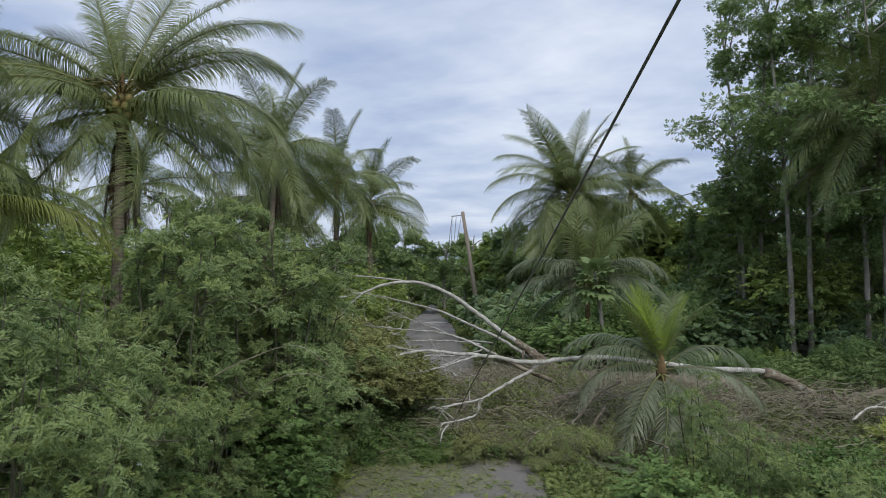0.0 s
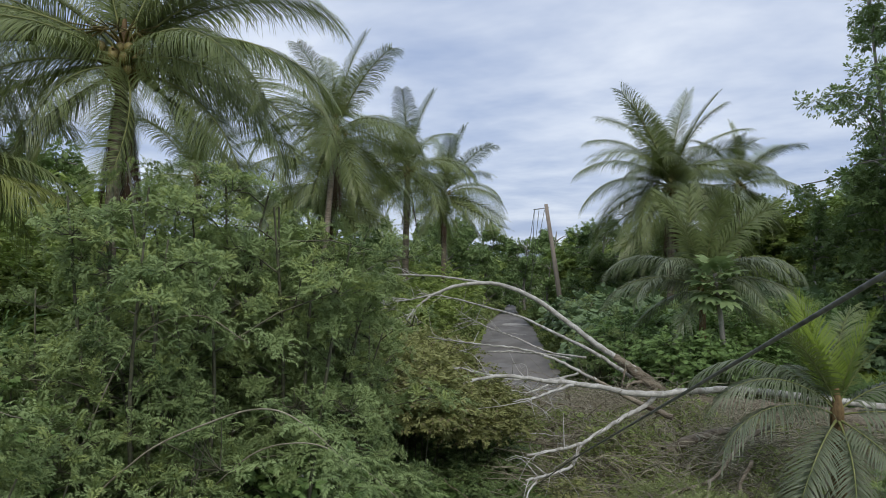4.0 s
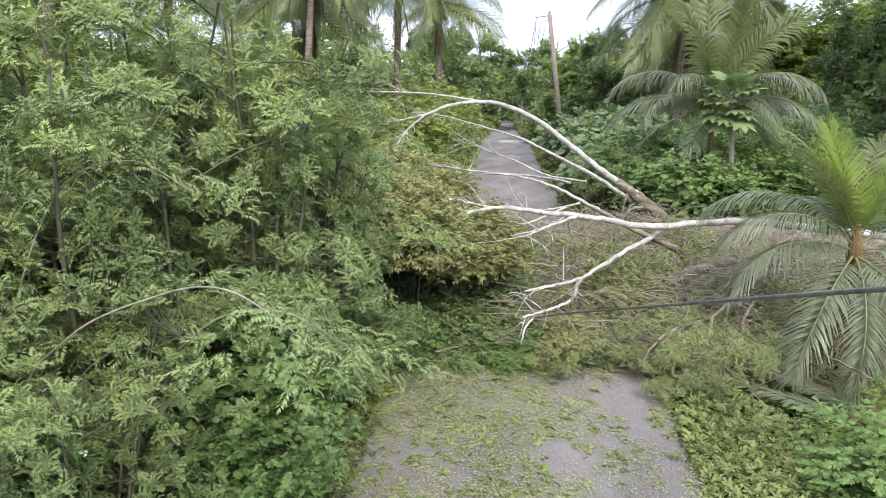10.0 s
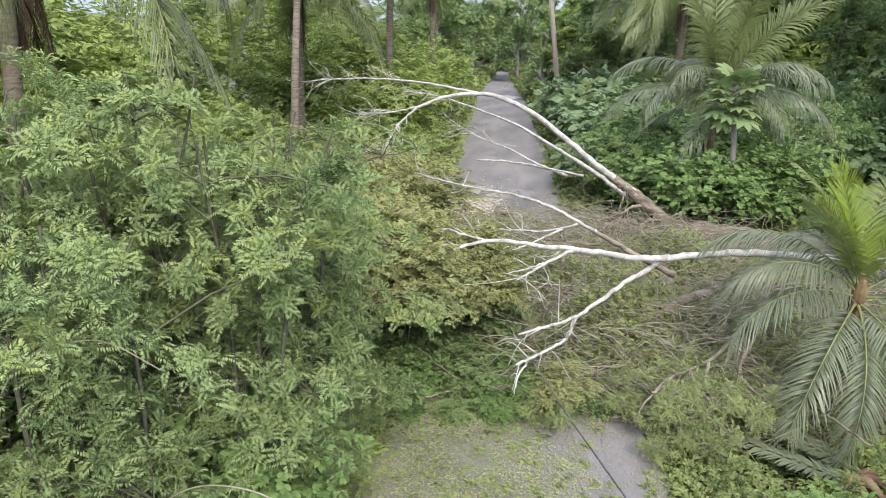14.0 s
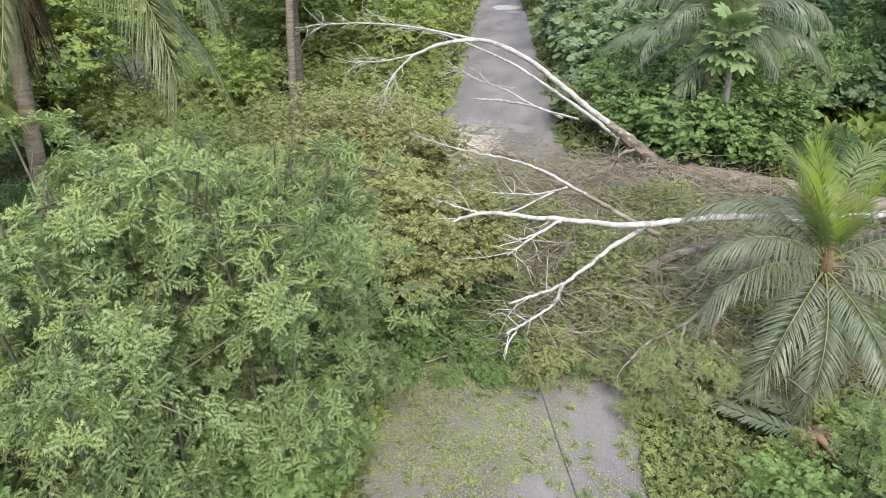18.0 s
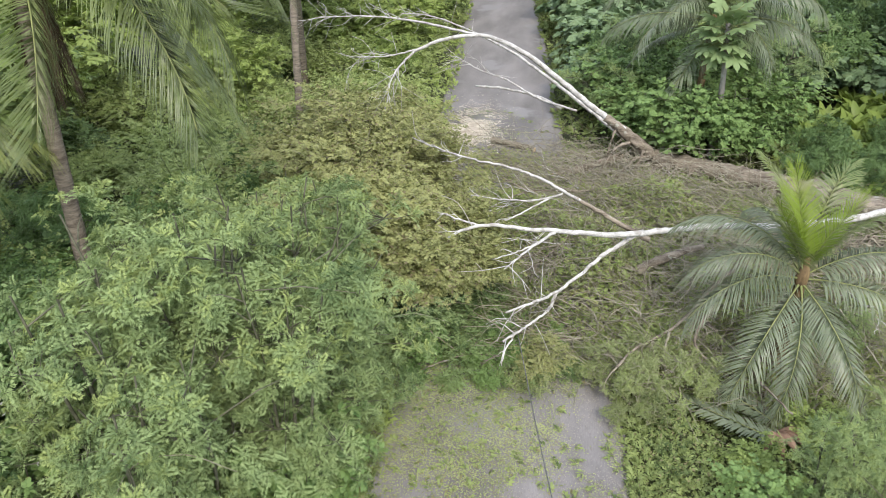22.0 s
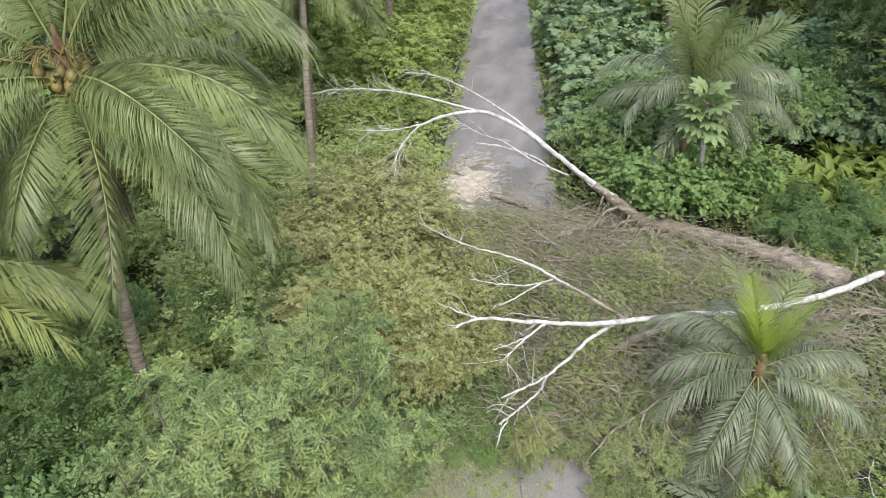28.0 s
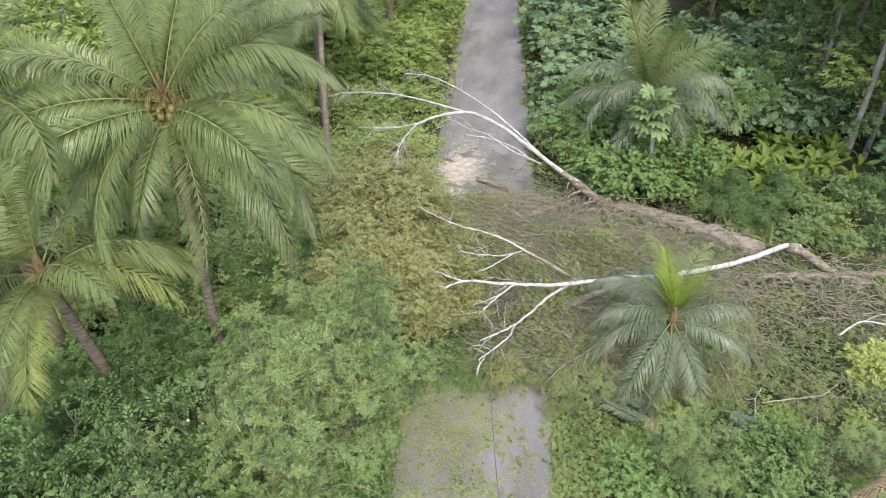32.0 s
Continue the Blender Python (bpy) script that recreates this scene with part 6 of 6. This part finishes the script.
# ---- forest trees ----
def tree(label, seed, h, spread, trunk_r, sprigs, leaf_size, mat, bark=None, clear=0.4, name="forest_tree", trunks=1, climbers=0):
    r_ = np.random.default_rng(seed)
    root = thing(name, label, "tree")
    cen = []
    for tnk in range(trunks):
        off = r_.normal(0, 0.35, 3) * [1, 1, 0] * (trunks > 1)
        line = smooth_line([off + [0, 0, -0.3], off + [r_.normal(0, 0.2), r_.normal(0, 0.2), h * 0.45], off + [r_.normal(0, 0.6), r_.normal(0, 0.6), h * 0.92]], 8)
        v, f = tube(line, np.linspace(trunk_r, trunk_r * 0.25, len(line)), 9, r_, 0.05)
        piece("trunk", mesh_of("tree_trunk", [(v, f, bark or M_TREE_BARK)], True), root)
        for _ in range(20 // trunks + 5):
            u = r_.uniform(clear, 1.0)
            p = line[int(u * (len(line) - 1))]
            a = r_.uniform(0, 2 * np.pi)
            L = spread * r_.uniform(0.45, 1.0) * (1.1 - 0.5 * (u - clear) / (1 - clear))
            q = p + np.array([np.cos(a), np.sin(a), r_.uniform(0.1, 0.6)]) * L
            m_ = (p + q) / 2 + [0, 0, 0.15 * L]
            br = smooth_line([p, m_, q], 4)
            v, f = tube(br, np.linspace(trunk_r * 0.35, 0.02, len(br)), 5)
            piece("limb", mesh_of("tree_limb", [(v, f, bark or M_TREE_BARK)]), root)
            for w in (0.55, 0.8, 1.0):
                c = br[int(w * (len(br) - 1))] + r_.normal(0, 0.3, 3)
                cen.append((c, spread * r_.uniform(0.09, 0.2)))
        for u in np.linspace(0.14, 0.95, climbers):
            cen.append((line[int(u * (len(line) - 1))] + r_.normal(0, 0.2, 3), r_.uniform(0.3, 0.65)))
    pk = r_.integers(0, len(cen), sprigs)
    c = np.array([cen[i][0] for i in pk])
    rd = np.array([cen[i][1] for i in pk])
    d = rand_dirs(r_, sprigs)
    pos = c + d * (rd * r_.uniform(0.2, 1.0, sprigs))[:, None] * [1, 1, 0.65]
    ax = d + r_.normal(0, 0.5, (sprigs, 3)) - [0, 0, 0.25]
    rot = frames_of(ax, np.tile([0.0, 0, 1], (sprigs, 1)) + r_.normal(0, 0.4, (sprigs, 3)))
    g = []
    for t in range(3):
        sel = np.arange(sprigs) % 3 == t
        v, f = strewn(T_SPRIG[t][0], T_SPRIG[t][1], rot[sel], pos[sel], leaf_size * r_.uniform(0.6, 1.3, sel.sum()))
        g.append((v, f, mat))
    piece("crown", mesh_of("tree_crown", g), root)
    return root


TALL = [tree("tall dark forest tree with a pale slender trunk", 301, 17, 4.0, 0.115, 8200, 0.23, M_FOREST, clear=0.36, trunks=2, climbers=9),
        tree("dense dark-green forest tree at the wood's edge", 302, 13, 3.8, 0.2, 7000, 0.26, M_FOREST, clear=0.25, climbers=8)]
MIDT = [tree("vine-clad tree rising from the undergrowth", 303, 8, 2.4, 0.16, 5200, 0.26, M_BROAD, clear=0.08, climbers=14),
        tree("rounded roadside tree in the distance", 304, 9, 3.6, 0.2, 4200, 0.36, M_FOREST, clear=0.12)]
for i, (k, x, y, s) in enumerate([(0, 12.6, 28.7, 1.0), (0, 11.5, 30.6, 0.95), (0, 14.6, 27.4, 0.95), (1, 16.8, 29.5, 1.0), (1, 19.2, 40.5, 1.0), (0, 17.0, 32.0, 1.0), (1, 19.5, 37.0, 1.1), (0, 15.2, 24.0, 0.85), (1, 21.5, 29, 1.0), (0, 18.5, 43, 1.0), (1, 24.0, 36, 1.2), (0, 20.5, 33.5, 1.05), (1, 15.5, 32.6, 0.85)]):
    plant(TALL[k], x, y, 0, s, group="forest trees")
for i, (k, x, y, s) in enumerate([(0, 11.2, 30.6, 1.0), (0, 12.6, 33.0, 1.05), (0, 10.2, 36.0, 0.85), (1, 1.6, 45, 0.8), (1, 6.2, 45, 1.0), (1, 0.3, 56, 0.85), (1, -8.6, 50, 0.8), (1, -9.9, 57, 0.95), (1, -2.0, 52, 0.55), (1, -11.5, 66, 0.95), (1, -5.2, 66, 0.8), (1, -7.6, 80, 0.9), (1, -13, 62, 1.0),
                                  (1, -9.5, 70, 1.0), (1, -14, 46, 0.9), (1, -21, 55, 1.2), (1, 12, 58, 1.1), (1, -3, 72, 0.95), (1, 20, 60, 1.2), (1, -15, 36, 0.9), (1, -19, 26, 1.0), (1, -16, 18, 0.9), (1, -18, 85, 1.1), (1, -4, 92, 0.95)]):
    plant(MIDT[k], x, y, 0, s, group="background trees")


# ---- papaya-like tree, blade-leaved patch, fallen fronds ----
def palmate_mesh(name, seed, mat, lobes=8):
    """A broad hand-shaped leaf one unit across, on a thin stalk that starts at the origin."""
    r_ = np.random.default_rng(seed)
    v, f = [np.array([0.55, 0, 0.0])], []
    for i in range(lobes):
        a = (i / (lobes - 1) - 0.5) * 5.0
        ln = 0.52 * (1 - 0.12 * abs(a)) * r_.uniform(0.9, 1.1)
        d = np.array([math.cos(a), math.sin(a), 0])
        w = np.array([-math.sin(a), math.cos(a), 0]) * 0.1
        b = len(v)
        v += [v[0] + d * ln * 0.25 + w * 0.6, v[0] + d * ln * 0.65 + w - [0, 0, 0.05], v[0] + d * ln - [0, 0, 0.14], v[0] + d * ln * 0.65 - w - [0, 0, 0.05], v[0] + d * ln * 0.25 - w * 0.6]
        f += [(0, b + 4, b), (b + 4, b + 3, b), (b, b + 3, b + 1), (b + 1, b + 3, b + 2)]
    sv_, sf_ = tube(np.array([[0, 0, 0], [0.3, 0, 0.06], [0.55, 0, 0]]), [0.018, 0.014, 0.01], 4)
    return mesh_of(name, [(np.array(v), np.array(f), mat), (sv_, sf_, M_RACHIS)])


HAND = [palmate_mesh("hand_leaf", 500 + i, M_PAPAYA) for i in range(2)]


def papaya(label, base, top, seed, leaves=22, size=0.85):
    r_ = np.random.default_rng(seed)
    base, top = np.array(base, float), np.array(top, float)
    root = thing("papaya_tree", label, "tree", pose(*base))
    t = top - base
    ln = smooth_line([[0, 0, -0.1], t * 0.5 + [0.08, 0, 0], t], 8)
    v, f = tube(ln, np.linspace(0.09, 0.05, len(ln)), 8, r_, 0.04)
    piece("trunk", mesh_of("papaya_trunk", [(v, f, M_TREE_BARK)], True), root)
    for i in range(leaves):
        u = i / leaves
        m = Matrix.Translation(Vector(t) + Vector((0, 0, 0.12 - 0.75 * u))) @ pose(0, 0, 0, r_.normal(0, 10), -38 + 70 * u + r_.normal(0, 8), i * 137.5) @ Matrix.Scale(size * r_.uniform(0.8, 1.15), 4)
        piece("leaf", HAND[i % 2], root, m=m)
    return root


papaya("slender papaya-like tree with broad hand-shaped leaves", (4.8, 23.5, 0), (4.5, 23.0, 3.6), 1, 34, 0.72)
papaya("papaya-like sapling with broad leaves by the lane", (3.4, 22.6, 0), (3.4, 22.5, 1.1), 2, 16, 0.5)


def blade_mesh(name, seed, bend):
    r_ = np.random.default_rng(seed)
    s = np.linspace(0, 1, 7)
    th = 1.2 - bend * s
    x = np.concatenate([[0], np.cumsum(np.cos(th[:-1]) / 6)])
    z = np.concatenate([[0], np.cumsum(np.sin(th[:-1]) / 6)])
    w = np.array([0.012, 0.014, 0.085, 0.125, 0.115, 0.07, 0.004])
    v, f = [], []
    for i in range(7):
        v += [(x[i], w[i], z[i] + w[i] * 0.35), (x[i], 0, z[i]), (x[i], -w[i], z[i] + w[i] * 0.35)]
    for i in range(6):
        a = i * 3
        f += [(a, a + 1, a + 4, a + 3), (a + 1, a + 2, a + 5, a + 4)]
    return mesh_of(name, [(np.array(v), np.array(f), M_HELI)], True)


BLADE = [blade_mesh("blade", 520 + i, b) for i, b in enumerate((0.7, 1.2, 1.7))]
h_rng = np.random.default_rng(9)
for i in range(66):
    u, w = h_rng.random(), h_rng.normal(0, 0.8)
    x, y = 7.6 + 4.6 * u + w * 0.6, 24.6 + 4.0 * u - w
    root = thing("broad_blade_plant", "clump of long yellow-green blade-shaped leaves", "plant", pose(x, y, -0.05, 0, 0, h_rng.uniform(0, 360)), "blade-leaved patch")
    for k in range(9):
        piece("leaf", BLADE[k % 3], root, m=pose(0, 0, 0.05, h_rng.normal(0, 12), h_rng.normal(0, 8), k * 137.5) @ Matrix.Scale(h_rng.uniform(0.65, 1.0), 4))

YELLOW_BUSH = shrub("pale_leaf_shrub", "small shrub with pale yellow-green broad leaves", 91, 1.25, 0.8, 5, 3, 110, 5, T_SPRIG, 0.24, M_PALE, 0.4, 0.15, low=0.3)
plant(YELLOW_BUSH, 10.1, 16.6, 0, 0.75)

FALLEN = [frond_mesh("frond", 540 + i, 2.6, 0.1, 0.2, 50, 0.42, M_PALM_GREY, 0.1, 0.05) for i in range(2)]
FALLEN_DRY = frond_mesh("frond", 545, 2.8, 0.15, 0.5, 56, 0.5, M_PALM_DRY, 0.3, 0.05)
for i, (x, y, a, z, lb) in enumerate([(4.9, 13.9, 150, -0.12, "green palm frond lying on the weeds"), (5.0, 13.6, 172, -0.16, "green palm frond lying on the weeds"), (6.3, 14.35, -38, 0.0, "green palm frond fallen on low bushes"), (9.9, 13.5, -128, 0.35, "dry tan palm frond caught on the bushes"), (10.2, 12.9, -158, 0.4, "dry tan palm frond caught on the bushes")]):
    ob = thing("fallen_frond", lb, "palm frond", pose(x, y, z, 0, -6, a) @ Matrix.Scale(0.72, 4))
    if "dry" in lb:
        add_frond(ob, FALLEN_DRY, Matrix.Identity(4))
        continue
    add_frond(ob, FALLEN[i % 2], Matrix.Identity(4))
husk = thing("dry_husk", "torn reddish-brown palm sheath lying on weeds", "palm husk", pose(4.75, 13.85, -0.22, 0, 0, -60) @ Matrix.Scale(1.25, 4))
for i in range(5):
    a = i * 0.5 - 1.0
    v, f = tube(smooth_line([[0, 0, 0.03], [0.2 * math.cos(a), 0.2 * math.sin(a), 0.12], [0.42 * math.cos(a), 0.42 * math.sin(a), 0.05]], 4), np.interp(np.linspace(0, 1, 9), [0, 0.4, 1], [0.03, 0.06, 0.015]), 6)
    piece("strip", mesh_of("husk_strip", [(v, f, M_HUSK)], True), husk)

# broken side branches that lean out of the brush towards the verge
side = thing("broken_branch", "broken pale side branch hanging out of the brush", "branch")
limb("limb", [(4.3, 16.2, 1.2), (3.75, 15.5, 1.05), (3.52, 15.2, 0.87), (3.22, 14.98, 0.6), (2.66, 14.41, 0.56), (2.42, 13.95, 0.56)], 0.034, 0.018, M_BROWN_BARK, side, 31, 6, rough=0.12)
limb("limb", [(3.2, 14.92, 0.6), (3.15, 14.62, 0.4), (3.32, 14.31, 0.2), (3.43, 14.05, 0.02), (3.35, 13.55, -0.2)], 0.024, 0.01, M_TWIG, side, 32, 6)
limb("limb", [(2.5, 14.1, 0.57), (2.3, 13.9, 0.4), (2.25, 13.75, 0.2)], 0.016, 0.008, M_TWIG, side, 33, 5)
limb("limb", [(3.9, 15.6, 0.75), (3.6, 14.9, 0.5), (3.9, 14.5, 0.35)], 0.03, 0.015, M_BROWN_BARK, side, 34, 6)
stick = thing("broken_stick", "pale bare stick lying on the weeds beside the husk", "branch")
limb("limb", [(4.95, 14.3, -0.25), (5.25, 14.15, -0.3), (5.6, 14.0, -0.38)], 0.022, 0.014, M_WHITE_BARK, stick, 35, 6)

# brown log and broken roots that lie under the white trunk
log = thing("broken_log", "brown broken log with torn roots lying under the white trunk", "log")
limb("log", [(6.6, 18.9, 0.1), (7.4, 19.15, 0.26), (8.4, 19.4, 0.3), (9.6, 19.65, 0.3), (10.8, 19.7, 0.22)], 0.1, 0.15, M_BROWN_BARK, log, 41, 10, rough=0.14)
r_log = np.random.default_rng(88)
for k in range(26):
    u = r_log.uniform(0.1, 1.0)
    p = np.array([6.6 + 4.2 * u, 18.95 + 0.7 * u, 0.4])
    d = np.array([r_log.normal(-0.1, 0.5), -r_log.uniform(0.35, 1.0), 0])
    limb("root", [p, p + d * 0.45 + [0, 0, r_log.uniform(0.0, 0.28)], p + d + [r_log.normal(0, 0.15), 0, r_log.uniform(-0.42, -0.1)]], r_log.uniform(0.016, 0.032), 0.008, M_BROWN_BARK if k % 3 else M_TWIG, log, 420 + k, 5, rough=0.1)

# pale dead boughs lying over the weeds beyond the palm
for lb, pts, r0, mt in [("pale dead bough lying over the brush", [(9.4, 17.2, 0.3), (10.0, 17.6, 0.5), (10.8, 17.6, 0.42), (11.6, 17.4, 0.3)], 0.035, M_WHITE_BARK),
                        ("pale forked dead branch lying on the weeds", [(7.2, 14.6, 0.12), (7.9, 14.75, 0.25), (8.5, 14.95, 0.3), (8.9, 15.3, 0.4)], 0.018, M_TWIG),
                        ("thin bare stick propped on the weeds", [(6.05, 16.3, 0.5), (6.4, 15.5, 0.25), (6.75, 14.7, -0.1)], 0.016, M_TWIG),
                        ("grey broken log under the white limb", [(2.75, 16.7, 0.55), (3.3, 17.0, 0.75), (3.9, 17.35, 0.85)], 0.1, M_BROWN_BARK)]:
    bough = thing("dead_branch", lb, "branch")
    limb("limb", pts, r0, r0 * 0.55, mt, bough, 36 + len(pts), 7, rough=0.08)
    if mt == M_WHITE_BARK:
        limb("limb", [pts[1], tuple(np.array(pts[1]) + [0.5, 0.25, 0.12]), tuple(np.array(pts[1]) + [0.95, 0.2, 0.1])], r0 * 0.5, r0 * 0.2, mt, bough, 39, 5)


# broken branches lying singly in the heap
def loose_branch(label, seed, length, r, mat):
    r_ = np.random.default_rng(seed)
    root = thing("broken_branch", label, "branch", group="broken branches in the heap")
    line = [np.zeros(3)]
    a = 0.0
    for _ in range(4):
        a += r_.normal(0, 0.3)
        line.append(line[-1] + np.array([math.cos(a), math.sin(a), r_.normal(0.02, 0.12)]) * length / 4)
    limb("limb", line, r, r * 0.45, mat, root, seed, 6, rough=0.08)
    for k in range(4):
        p = line[1 + k % 4] if k < 3 else line[2]
        b = a + (1 if k % 2 else -1) * r_.uniform(0.4, 0.9)
        e = np.array([math.cos(b), math.sin(b), r_.uniform(0, 0.5)]) * length * r_.uniform(0.22, 0.42)
        limb("twig", [p, p + e * 0.5 + r_.normal(0, 0.03, 3), p + e], r * 0.5, r * 0.18, mat, root, seed + 50 + k, 5)
    return root


LOOSE = [loose_branch("pale broken branch with bare side twigs in the heap", 700, 1.9, 0.017, M_WHITE_BARK), loose_branch("grey-brown broken branch with forked twigs in the heap", 701, 1.6, 0.02, M_BROWN_BARK),
         loose_branch("thin dry broken branch lying over the heap", 702, 1.3, 0.012, M_TWIG), loose_branch("long brown broken branch half buried in leaves", 703, 2.4, 0.026, M_BROWN_BARK)]
b_rng = np.random.default_rng(12)
for i in range(64):
    x, y = b_rng.uniform(0.0, 9.6), b_rng.uniform(14.6, 21.4)
    h = max(0.12, brush_height(x, y)) * b_rng.uniform(0.6, 1.0) + 0.7 * dip(x, y)
    m = pose(x, y, h + 0.05, b_rng.normal(0, 8), b_rng.normal(0, 9), b_rng.normal(165, 50)) @ Matrix.Scale(b_rng.uniform(0.65, 1.15), 4)
    if i < 4:
        LOOSE[i].matrix_basis = m
    else:
        copy_thing(LOOSE[i % 4], m).matrix_basis = m
